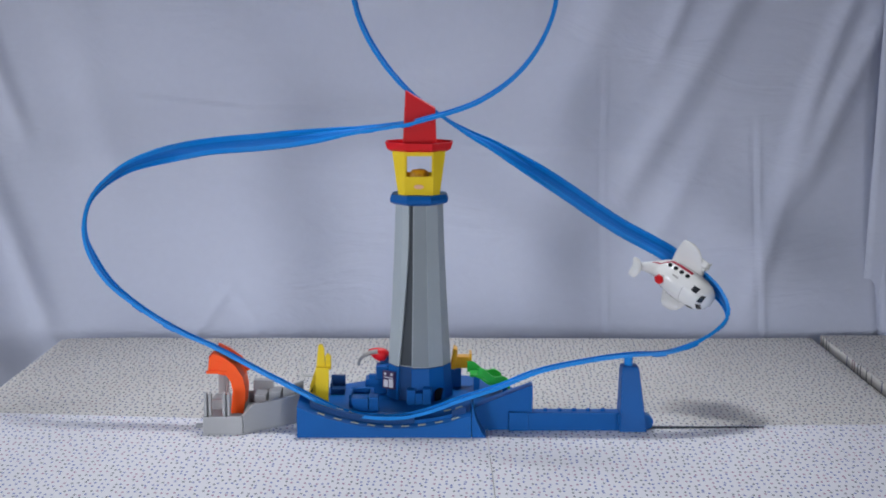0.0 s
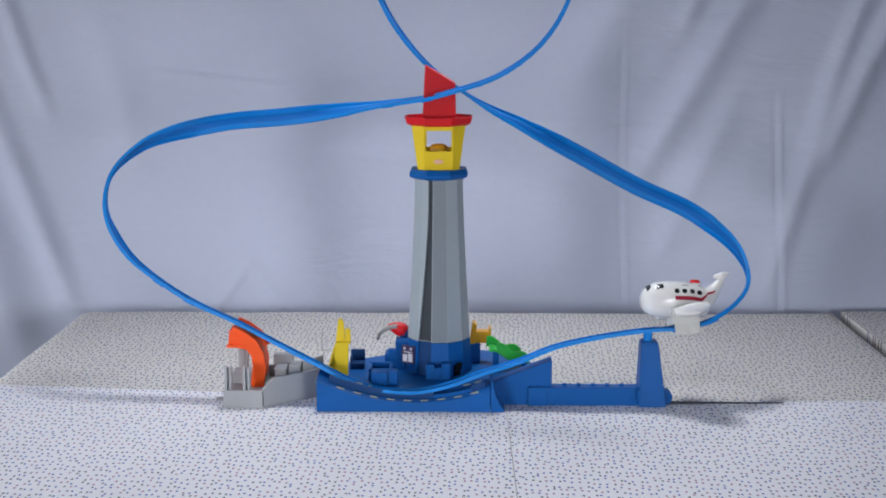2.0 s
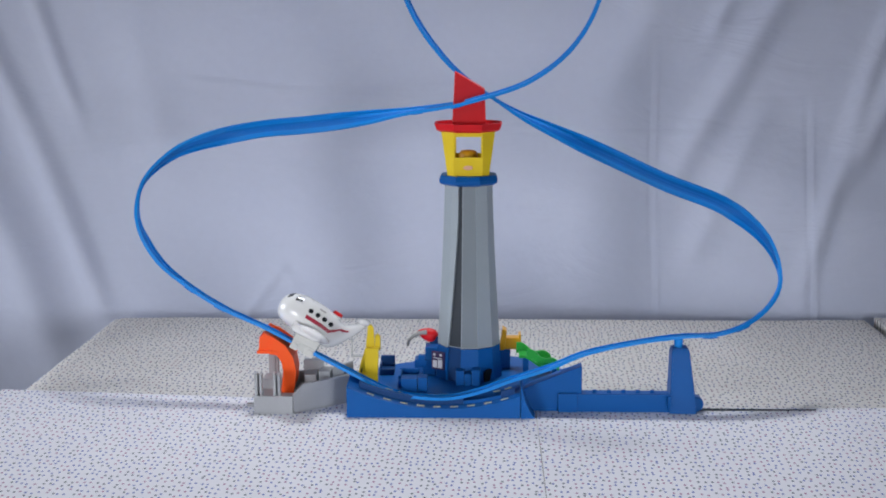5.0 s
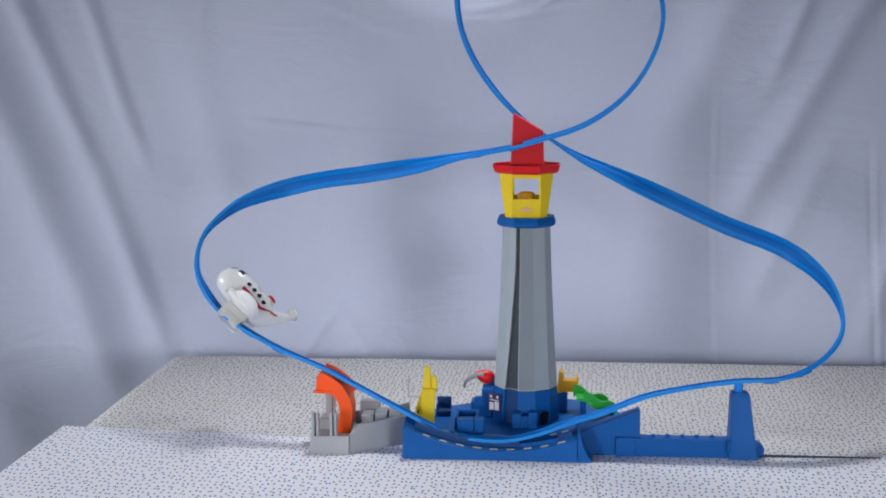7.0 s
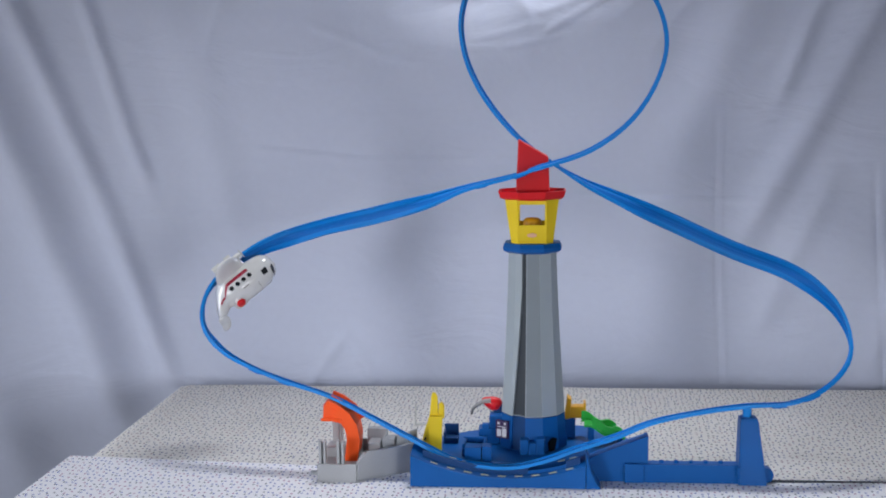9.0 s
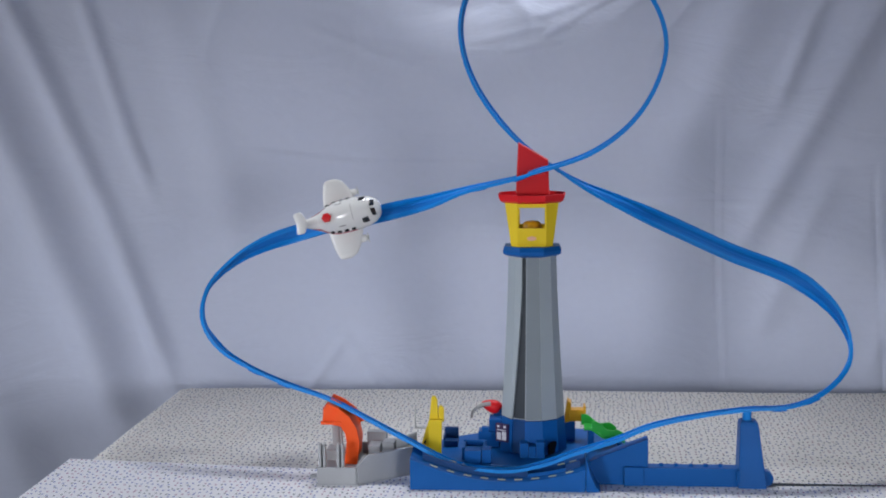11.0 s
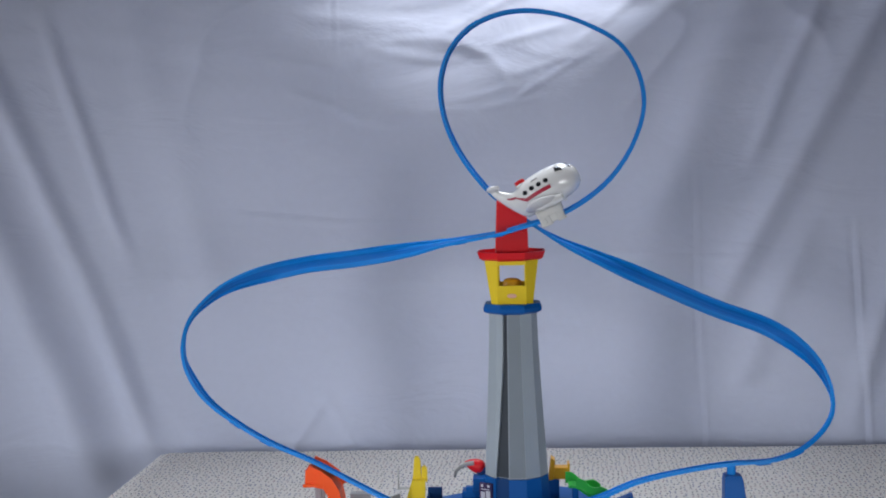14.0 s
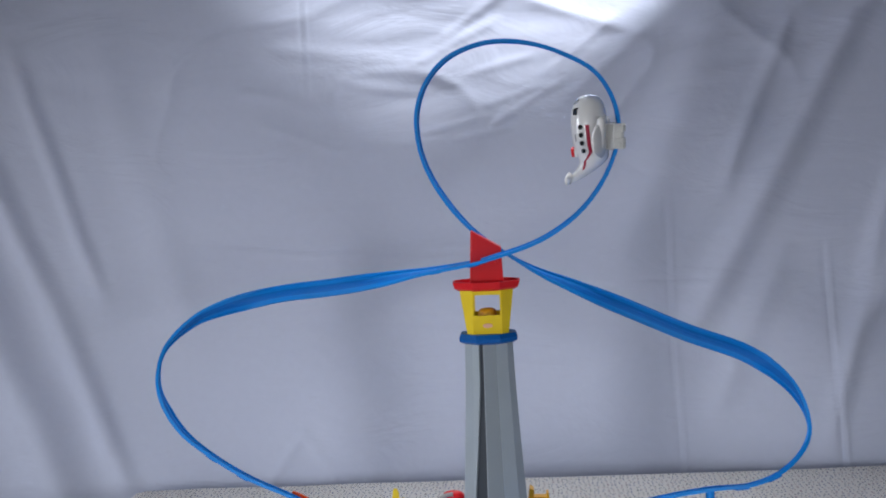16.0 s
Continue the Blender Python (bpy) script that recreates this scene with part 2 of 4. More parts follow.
# wrinkles in the gathered part under the lamp
WRINKLES = [
    (-0.52, 0.81, -0.36, 0.79, 0.0105, 0.0035), (-0.48, 0.74, -0.26, 0.665, 0.009, 0.003), (-0.36, 0.715, -0.19, 0.685, 0.0075, 0.0025),
    (-0.14, 0.86, 0.03, 0.94, 0.009, 0.0045), (-0.09, 0.9, 0.07, 1.02, 0.0105, 0.005), (-0.03, 0.835, 0.1, 0.86, 0.0075, 0.003),
    (0, 0.765, 0.14, 0.8, 0.0075, 0.0035), (0.02, 0.72, 0.06, 0.77, 0.00675, 0.0025), (-0.14, 0.715, 0.01, 0.745, 0.00825, 0.003),
    (0.13, 0.82, 0.29, 0.94, 0.00975, 0.003), (-0.45, 0.9, -0.2, 0.88, 0.0135, 0.003), (-0.3, 0.83, -0.12, 0.8, 0.009, 0.0025),
    (0.02, 0.725, 0.16, 0.80, 0.007, 0.005), (0.18, 0.77, 0.36, 0.92, 0.012, 0.005), (-0.34, 0.685, -0.10, 0.70, 0.006, 0.004), (-0.06, 0.70, 0.06, 0.715, 0.005, 0.004),
]


def ridge(x, z, x0, z0, x1, z1, width, high, step=False):
    """Height of a fold, or of a pressed step, between two ends, over arrays of x and z."""
    dx, dz = x1 - x0, z1 - z0
    ln = dx * dx + dz * dz
    u = ((x - x0) * dx + (z - z0) * dz) / ln
    off = ((x - x0) * dz - (z - z0) * dx) / math.sqrt(ln) / width
    end = np.clip(np.minimum(u, 1 - u) * 5 + 0.6, 0, 1)
    shape = off * np.exp(-off * off) * 1.6 if step else np.exp(-off * off)
    return high * end * shape


def backdrop():
    """The sheet hangs behind the table, comes forward at both ends and gathers at the top."""
    nx, nz = 600, 360
    x, z = np.meshgrid(np.linspace(-1.9, 1.9, nx + 1), np.linspace(-0.70, 1.55, nz + 1))
    flat = list(zip(x.ravel().tolist(), z.ravel().tolist()))
    slow = np.array([noise.noise((a * 1.3, 0.2, c * 0.9 + 0.5 * a)) for a, c in flat]).reshape(x.shape)
    mid = np.array([noise.noise((a * 3.1 + c, 1.7, c * 4.0 - a)) for a, c in flat]).reshape(x.shape)
    fine = np.array([noise.noise((a * 9.0 + 3.0 * c, 4.7, c * 24.0 - 4.0 * a)) for a, c in flat]).reshape(x.shape)
    y = 0.66 - 0.16 * np.maximum(0, -x - 0.75) ** 1.4 - 0.10 * np.maximum(0, x - 1.0)
    y += 0.035 * slow + 0.010 * mid - 0.07 * np.clip((0.4 - z) / 0.4, 0, 1) ** 1.5
    wx, wz = x + 0.012 * mid, z + 0.016 * mid + 0.004 * fine
    for f in FOLDS:
        y -= ridge(wx, wz, *f)
    for c in CREASES:
        y -= ridge(x, z + 0.004 * mid, *c, True)
    for w in WRINKLES:
        y -= ridge(wx, wz, *w)
    top = np.clip((z - 0.6) / 0.25, 0, 1)
    y -= top * (0.0042 * fine + 0.012 * (1 - np.abs(mid)) ** 8)
    verts = np.stack([x.ravel(), y.ravel(), z.ravel()], 1)
    n = nx + 1
    a = (np.arange(nz)[:, None] * n + np.arange(nx)).ravel()
    faces = np.stack([a, a + 1, a + 1 + n, a + n], 1)
    me = bpy.data.meshes.new("backdrop_sheet")
    me.from_pydata(verts.tolist(), [], faces.tolist())
    me.materials.append(SHEET)
    for p in me.polygons:
        p.use_smooth = True
    ob = new("backdrop_sheet", me)
    solid = ob.modifiers.new("thick", "SOLIDIFY")
    solid.thickness, solid.offset = 0.002, 1
    tagged(ob, "white creased bed sheet hung as a backdrop", "bed sheet")


backdrop()


def side_sheet():
    """A second sheet that hangs over the end of the backdrop, its hem slanting."""
    n = 48
    rows = []
    for j in range(n + 1):
        v = j / n
        z = -0.55 + 1.95 * v
        row = []
        for i in range(n + 1):
            u = i / n
            x = 0.925 + 0.045 * v + (0.85 - 0.045 * v) * u
            y = 0.585 - 0.02 * u + 0.012 * math.sin(11 * u + 1.2) + 0.008 * math.sin(23 * u + 2 * v) * u + 0.010 * noise.noise((x * 4, 0.4, z * 1.5))
            row.append((x, y, z))
        rows.append(row)
    bm = bmesh.new()
    grid = [[bm.verts.new(p) for p in r] for r in rows]
    for a, b in zip(grid, grid[1:]):
        for i in range(n):
            bm.faces.new((a[i], a[i + 1], b[i + 1], b[i]))
    ob = part("side_sheet", bm, SHEET, smooth=True)
    solid = ob.modifiers.new("thick", "SOLIDIFY")
    solid.thickness, solid.offset = 0.002, 1
    tagged(ob, "plain white sheet hanging over the backdrop's edge", "bed sheet")


side_sheet()


def table():
    tb = thing("table", "long wooden table under printed cotton covers", "table")
    part("tabletop", box(-0.735, 0.795, -1.1, 0.506, -0.04, -0.006, 0.003), FLOOR, tb)
    for x in (-0.66, 0.78):
        for y in (-1.04, 0.5):
            part("leg", box(x - 0.03, x + 0.03, y - 0.03, y + 0.03, -0.75, -0.04, 0.002), FLOOR, tb)


table()


def cover(name, x0, x1, y0, y1, z, drop, material, label, bulge, seed, skew=0.0):
    """A cotton cover that lies flat and hangs down over chosen edges (left, right, front, back)."""
    n, r = 90, 0.018
    bm = bmesh.new()
    us = [x0 - drop[0] + (x1 - x0 + drop[0] + drop[1]) * i / n for i in range(n + 1)]
    vs = [y0 - drop[2] + (y1 - y0 + drop[2] + drop[3]) * i / n for i in range(n + 1)]
    grid = []
    for v in vs:
        row = []
        for u in us:
            x, y, h = min(max(u, x0), x1), min(max(v, y0), y1), z
            ox, oy = u - x, v - y
            d = math.hypot(ox, oy)
            if d > 1e-6:
                a = min(d / r, math.pi / 2)
                out = r * math.sin(a)
                x, y = x + ox / d * out, y + oy / d * out
                h = z - r * (1 - math.cos(a)) - max(0, d - r * math.pi / 2)
                y += 0.012 * math.sin(u * 22 + seed) * min(1, d * 4) if abs(oy) > abs(ox) else 0
                x += 0.015 * math.sin(v * 17 + seed) * min(1, d * 4) if abs(ox) > abs(oy) else 0
            h += bulge * noise.noise((x * 4 + seed, y * 4, 0.3)) + bulge * 0.4 * noise.noise((x * 14, y * 14, seed))
            if seed == 1.0:
                h += 0.004 * max(0.0, (v - 0.42) / 0.12) ** 2 * noise.noise((x * 5.0, 2.2, 0.7)) if v < y1 + 0.02 else 0.0
            y += skew * (x - max(x0, min(0.1, x1))) * max(0.0, (v - y0) / (y1 - y0)) ** 4
            row.append(bm.verts.new((x, y, h)))
        grid.append(row)
    for a, b in zip(grid, grid[1:]):
        for i in range(n):
            bm.faces.new((a[i], a[i + 1], b[i + 1], b[i]))
    ob = part(name, bm, material)
    for p in ob.data.polygons:
        p.use_smooth = True
    tagged(ob, label, "tablecloth")
    return ob


cover("rear_tablecloth", -0.740, 0.803, -0.25, 0.502, -0.0035, (0.03, 0.2, 0.0, 0.10), CLOTH_REAR, "cream cotton tablecloth with tiny dark printed sprigs", 0.0009, 1.0)
cover("front_tablecloth", -0.780, 0.1068, -1.1, -0.110, 0.0015, (0.0, 0.0, 0.3, 0.0), CLOTH_FRONT, "white tablecloth printed with tiny blue and mauve dots", 0.0006, 4.0, -0.09)
cover("front_tablecloth", 0.108, 0.95, -1.1, -0.112, 0.0015, (0.0, 0.0, 0.3, 0.0), CLOTH_FRONT, "white dotted tablecloth with a curled back edge", 0.0006, 6.0, 0.012)


def side_board():
    tb = thing("side_table", "board covered in dotted cotton beside the table", "table")
    part("board", box(0.828, 1.6, -0.9, 0.515, -0.02, 0.0, 0.002), CLOTH_REAR, tb)
    for x in (0.92, 1.55):
        for y in (-0.85, 0.45):
            part("leg", box(x - 0.02, x + 0.02, y - 0.02, y + 0.02, -0.75, -0.02, 0.002), FLOOR, tb)


side_board()


# ---- the lighthouse toy ----
def road_height(x):
    k = min(1.0, abs((x + 0.035) / 0.15))
    return 0.015 + 0.034 * k * k


def lighthouse():
    toy = thing("lighthouse_playset", "blue grey and red toy lighthouse with a yellow lantern room", "toy lighthouse")
    # base with a curved road along its front
    bm = bmesh.new()
    rows = []
    for i in range(41):
        x = -0.186 + 0.268 * i / 40
        h = road_height(x)
        rows.append([(x, -0.170, 0.0), (x, -0.168, h), (x, -0.165, h + 0.001), (x, -0.115, h + 0.005), (x, -0.108, max(h + 0.005, 0.024)), (x, -0.10, 0.024), (x, 0.0, 0.024), (x, 0.0, 0.0)])
    bm = rings(rows)
    slab([(-0.186, 0.0), (0.082, -0.09), (0.150, -0.05), (0.165, 0.02), (0.12, 0.10), (0.05, 0.12), (-0.06, 0.10), (-0.14, 0.05)], 0.0, 0.0238, 0.001, bm)
    part("base", bm, BLUE, toy)
    # flared right-hand toe of the base
    part("toe", prism([(0.083, 0.0), (0.106, 0.0), (0.098, 0.010), (0.090, 0.028), (0.085, 0.049), (0.083, 0.049)], -0.170, -0.09, 0.001), BLUE, toy)
    for x0, x1, up, y, mat in ((-0.168, -0.006, 0.0125, -0.1510, DARKBLUE), (-0.0055, 0.052, 0.0075, -0.1520, BLUE), (0.0525, 0.074, 0.0125, -0.1510, DARKBLUE)):
        rws = []
        for k in range(13):
            x = x0 + (x1 - x0) * k / 12
            z = road_height(x)
            rws.append([(x, y, z + 0.001), (x, y + 0.003, z + 0.001), (x, y + 0.003, z + up), (x, y, z + up)])
        part("road_wall", rings(rws), mat, toy)
    for i in range(9):
        x = -0.150 + 0.026 * i
        bm = box(-0.0060, 0.0060, -0.0013, 0.0013, 0, 0.0010, 0)
        ob = part("road_dash", bm, DASH, toy, "pale dashed road marking")
        slope = math.degrees(math.atan2(road_height(x + 0.005) - road_height(x - 0.005), 0.01))
        ob.matrix_basis = pose(x, -0.1605, road_height(x) + 0.0012, 5, -slope, 0)
    for x in (-0.150, -0.124, -0.104, 0.046, 0.064):
        ob = part("road_dash", box(-0.0055, 0.0055, -0.0012, 0.0012, 0, 0.0010, 0), DASH, toy, "pale dashed road marking")
        slope = math.degrees(math.atan2(road_height(x + 0.005) - road_height(x - 0.005), 0.01))
        ob.matrix_basis = pose(x, -0.1195, road_height(x) + 0.0047, 5, -slope, 0)
    # tower: a flared twelve-sided shaft on a blue foot
    def radius(z):
        return 0.0416 + 0.0178 * (max(0, 0.348 - z) / 0.328) ** 1.35
    def facet(z):
        """Corners of the twelve-sided plan at z, and where the slot opens in its facet."""
        o = [Vector(p) for p in octagon(radius(z) * 0.957, z, 18, 12)]
        return o, 0.10 + 0.48 * max(0.0, min(1.0, (z - 0.08) / 0.20))
    def plan(z, deep=0.0042):
        o, f = facet(z)
        ring = []
        for k in range(12):
            p, q = o[k], o[(k + 1) % 12]
            ring.append(tuple(p))
            if k == 7:
                n = Vector((p.y - q.y, q.x - p.x, 0)).normalized()
                n = n if n.dot(p) < 0 else -n
                u, v = p.lerp(q, f), p.lerp(q, 0.96)
                ring += [tuple(u), tuple(u + n * deep), tuple(v + n * deep), tuple(v)]
        return ring
    part("tower_foot", rings([plan(z) for z in (0.020, 0.05, 0.079)]), BLUE, toy)
    zs = [0.080 + 0.265 * k / 14 for k in range(15)]
    part("tower_shaft", rings([plan(z) for z in zs]), GREY, toy, "light grey tapering twelve-sided shaft")
    # plates: the slot's floor, its shade painted dark, and the flat panel beside it
    def plate(name, k, f0, f1, out, heights, mat, label):
        rws = []
        for z in heights:
            o, f = facet(z)
            p, q = o[k], o[(k + 1) % 12]
            n = Vector((q.y - p.y, p.x - q.x, 0)).normalized()
            n = n if n.dot(p) > 0 else -n
            u, v = p.lerp(q, f if f0 is None else f0), p.lerp(q, f1)
            rws.append([tuple(u + n * out), tuple(v + n * out), tuple(v + n * (out - 0.003)), tuple(u + n * (out - 0.003))])
        part(name, rings(rws), mat, toy, label)
    plate("tower_slot", 7, None, 0.955, -0.0036, [0.0815] + zs[1:], GREY_DARK, "vertical slot, its shade painted dark grey")
    plate("tower_panel", 8, 0.01, 0.97, 0.0005, [0.0815] + zs[1:], GREY_MID, "mid-grey flat panel")
    # navy stands in for the shade at the foot of the slot
    plate("foot_slot", 7, None, 0.955, -0.0036, (0.024, 0.05, 0.0785), DARKBLUE, "foot of the slot, its shade painted navy")
    # small arched doorway at the foot and stepped blocks
    arch = [(0.009 * math.cos(radians(a)), 0.018 + 0.009 * math.sin(radians(a))) for a in range(0, 181, 20)] + [(-0.009, 0.0), (0.009, 0.0)]
    ob = part("doorway", prism(arch, -0.002, 0.002, 0), BLACK, toy, "dark arched doorway")
    ob.matrix_basis = pose(0.0330, -0.0418, 0.019, 0, 0, 45) @ Matrix.Diagonal((1.15, 1, 0.95, 1))
    steps = bmesh.new()
    for b in ((-0.020, -0.006, 0.048), (-0.006, 0.006, 0.043), (0.006, 0.020, 0.05)):
        box(b[0], b[1], -0.070, -0.050, 0.022, b[2], 0.002, steps)
    part("step_block", steps, BLUE, toy)
    # gallery, lantern room, roof tray and fin
    deck = rings([octagon(r, z) for r, z in ((0.043, 0.3440), (0.0500, 0.3475), (0.0510, 0.3530), (0.0475, 0.3600), (0.030, 0.3605))])
    part("gallery", deck, BLUE, toy, "blue octagonal gallery")
    def corner_ring(z, inset=0.0):
        """Plan of the lantern room at z: a square with cut corners that widens upwards."""
        k = (z - 0.361) / 0.069
        a, f = 0.0335 + 0.0095 * k - inset, 0.0228 + 0.0006 * k - inset * 0.4
        return [(f, -a, z), (a, -f, z), (a, f, z), (f, a, z), (-f, a, z), (-a, f, z), (-a, -f, z), (-f, -a, z)]
    def shell(z0, z1):
        return rings([corner_ring(z0), corner_ring(z1), corner_ring(z1, 0.003), corner_ring(z0, 0.003), corner_ring(z0)], False)
    part("parapet", shell(0.3600, 0.3890), YELLOW, toy)
    part("sill_band", shell(0.3890, 0.3905), YELLOW, toy)
    part("lintel", shell(0.4235, 0.4305), YELLOW, toy)
    for k in range(4):
        rws = []
        for z in (0.3905, 0.402, 0.413, 0.4235):
            o = corner_ring(z)
            c, d = Vector(o[0]), Vector(o[1])
            w = 0.0026
            rws.append([tuple(c + Vector((-w, 0, 0))), tuple(c), tuple(d), tuple(d + Vector((0, w, 0))), tuple(d + Vector((-0.003, w, 0))), tuple(d + Vector((-0.003, 0.001, 0))), tuple(c + Vector((-0.001, 0.003, 0))), tuple(c + Vector((-w, 0.003, 0)))])
        ob = part("lantern_post", rings(rws), YELLOW, toy)
        ob.matrix_basis = Matrix.Rotation(math.pi / 2 * k, 4, "Z")
    dome = rings([[(r * math.cos(radians(a)), r * math.sin(radians(a)), z) for a in range(0, 360, 20)] for r, z in ((0.015, 0.360), (0.015, 0.391), (0.0135, 0.396), (0.010, 0.3985), (0.003, 0.3995))])
    part("lamp_dome", dome, AMBER, toy, "amber lamp dome", True)
    badge = part("badge", cyl((0, -0.0352, 0.374), (0, -1, -0.13), 0.006, 0.0014, 20, 0), PINK, toy, "small pale printed badge")
    badge.scale = (1.3, 1, 0.6)
    badge.location.z = 0.374 * 0.4
    roof = rings([octagon(r, z) for r, z in ((0.049, 0.4300), (0.0550, 0.4335), (0.0585, 0.4440), (0.0560, 0.4445), (0.0530, 0.4370), (0.01, 0.4370))])
    part("roof_tray", roof, RED, toy, "red octagonal roof tray")
    fin = prism([(-0.0262, 0.436), (0.0285, 0.436), (0.0265, 0.497), (-0.0215, 0.526)], -0.018, 0.022, 0.0015)
    part("roof_fin", fin, RED, toy, "red fin with a sloping top")
    part("track_clip", box(0.006, 0.020, -0.024, -0.017, 0.474, 0.482, 0.001), RED, toy)
    # sticker by the stair
    st = part("sticker", box(-0.0115, 0.0115, -0.0008, 0.0040, 0, 0.029, 0), STICKER, toy, "dark purple sticker with pale print")
    st.matrix_basis = pose(-0.0500, -0.0350, 0.041, 0, 0, -30)
    for x, z, w, h in ((-0.006, 0.023, 0.004, 0.004), (0.006, 0.023, 0.004, 0.004), (-0.005, 0.003, 0.008, 0.012), (0.005, 0.003, 0.008, 0.014), (0, 0.0185, 0.016, 0.0015)):
        bar = part("print", box(x - w / 2, x + w / 2, -0.0006, 0.0006, z, z + h, 0), PRINT, st)
        bar.location.y = -0.0009
    return toy


lighthouse()


def deck_pieces():
    """Loose furniture and shapes on the base."""
    def one(name, label, category, mat, *boxes, bevel=0.0015):
        bm = bmesh.new()
        for b in boxes:
            box(*b, bevel, bm)
        return tagged(part(name, bm, mat), label, category)
    one("toy_bench", "small blue plastic bench with raised sides", "toy bench", BLUE, (-0.112, -0.074, -0.085, -0.045, 0.024, 0.037), (-0.112, -0.107, -0.085, -0.045, 0.037, 0.045), (-0.079, -0.074, -0.085, -0.045, 0.037, 0.045), (-0.112, -0.074, -0.049, -0.045, 0.037, 0.047))
    one("toy_crate", "dark blue plastic block on the base", "toy block", BLUE, (-0.106, -0.080, -0.108, -0.086, 0.024, 0.046))
    one("toy_crate", "dark blue plastic block on the base", "toy block", BLUE, (-0.079, -0.064, -0.106, -0.082, 0.024, 0.047))
    one("toy_chair", "blue plastic chair with a high back", "toy chair", DARKBLUE, (-0.148, -0.124, -0.012, 0.010, 0.024, 0.034), (-0.148, -0.124, 0.010, 0.015, 0.024, 0.052), (-0.148, -0.145, -0.012, 0.010, 0.034, 0.044))
    one("toy_stair", "blue stair rising to the tower", "toy stair", BLUE, (-0.090, -0.055, -0.01, 0.02, 0.024, 0.050), (-0.084, -0.072, -0.012, 0.0, 0.050, 0.058), (-0.072, -0.048, -0.01, 0.02, 0.050, 0.072))
    # yellow slide with a tall fin
    slide = thing("yellow_slide", "tall yellow plastic slide standing on the base", "toy slide")
    part("chute", prism([(-0.182, 0.026), (-0.164, 0.024), (-0.160, 0.090), (-0.164, 0.090), (-0.172, 0.066)], -0.082, -0.060, 0.001), YELLOW, slide)
    part("tower", prism([(-0.1655, 0.023), (-0.1445, 0.023), (-0.1425, 0.091), (-0.1640, 0.091)], -0.092, -0.084, 0.001), YELLOW, slide)
    part("fin", prism([(-0.1640, 0.086), (-0.1490, 0.086), (-0.1505, 0.121), (-0.1535, 0.127), (-0.1585, 0.1275), (-0.1600, 0.124)], -0.0838, -0.076, 0.001), YELLOW, slide)
    part("step", prism([(-0.1488, 0.086), (-0.1400, 0.086), (-0.1400, 0.107), (-0.1440, 0.112), (-0.1488, 0.110)], -0.0838, -0.074, 0.001), YELLOW, slide)
    part("hole", prism([(-0.174, 0.050), (-0.169, 0.058), (-0.170, 0.048)], -0.0825, -0.078, 0), BLACK, slide)
    # crimson shell with a grey hook
    cr = thing("toy_crane", "red toy crane head with a bent grey hook", "toy crane")
    bm = bmesh.new()
    bmesh.ops.create_uvsphere(bm, u_segments=18, v_segments=10, radius=0.0135)
    for v in bm.verts:
        k = 0.72 + 0.28 * max(-1, v.co.x / 0.0135)
        v.co.y, v.co.z = v.co.y * k, v.co.z * k
    bm.transform(pose(-0.069, 0.02, 0.086, 0, 18, 0) @ Matrix.Diagonal((1.35, 1.1, 1.15, 1)))
    part("head", bm, RED, cr, "glossy red head", True)
    part("mount", box(-0.066, -0.050, 0.012, 0.028, 0.070, 0.084, 0.002), DARKBLUE, cr)
    path = [(-0.070, 0.092), (-0.082, 0.0905), (-0.093, 0.085), (-0.1005, 0.078), (-0.1025, 0.068)]
    rows = []
    for i, (x, z) in enumerate(path):
        r = 0.0042 - 0.0005 * i
        a = path[max(0, i - 1)]
        b = path[min(len(path) - 1, i + 1)]
        t = Vector((b[0] - a[0], 0, b[1] - a[1])).normalized()
        s = Vector((0, 1, 0)).cross(t)
        rows.append([tuple(Vector((x, 0.012, z)) + r * (math.cos(k) * Vector((0, 1, 0)) + math.sin(k) * s)) for k in [math.tau * q / 8 for q in range(8)]])
    part("hook", rings(rows), STEEL, cr, "bent grey hook", True)
    # amber chair and green slide on the far side
    ch = thing("amber_seat", "amber yellow plastic seat beside the tower", "toy seat")
    part("seat", box(0.054, 0.086, 0.03, 0.052, 0.058, 0.078, 0.002), AMBER, ch)
    part("back", prism([(0.051, 0.057), (0.060, 0.057), (0.064, 0.090), (0.057, 0.094)], 0.028, 0.054, 0.001), AMBER, ch)
    part("arm", box(0.084, 0.088, 0.028, 0.054, 0.064, 0.084, 0.001), AMBER, ch)
    part("stem", box(0.052, 0.070, 0.034, 0.050, 0.0235, 0.060, 0.001), BLUE, ch)
    gs = thing("green_slide", "bright green plastic slide with wavy sides", "toy slide")
    def wave(y0, y1, up, x0=0.084, x1=0.150):
        top, bot = [], []
        for i in range(17):
            u = i / 16
            x = x0 + (x1 - x0) * u
            z = 0.058 - 0.021 * u + 0.0035 * math.sin(u * 9.5)
            top.append((x, z + up))
            bot.append((x, z - 0.004))
        return prism(top + bot[::-1], y0, y1, 0.0006)
    part("chute", wave(-0.012, 0.022, 0.0), GREEN, gs)
    part("side", wave(-0.016, -0.012, 0.012, 0.096, 0.150), GREEN, gs)
    part("side", wave(0.022, 0.026, 0.014, 0.080, 0.138), GREEN, gs)
    part("stand", box(0.090, 0.100, -0.008, 0.018, 0.0235, 0.053, 0.001), BLUE, gs)
    part("foot", box(0.138, 0.146, -0.008, 0.018, 0.0235, 0.034, 0.001), BLUE, gs)


deck_pieces()


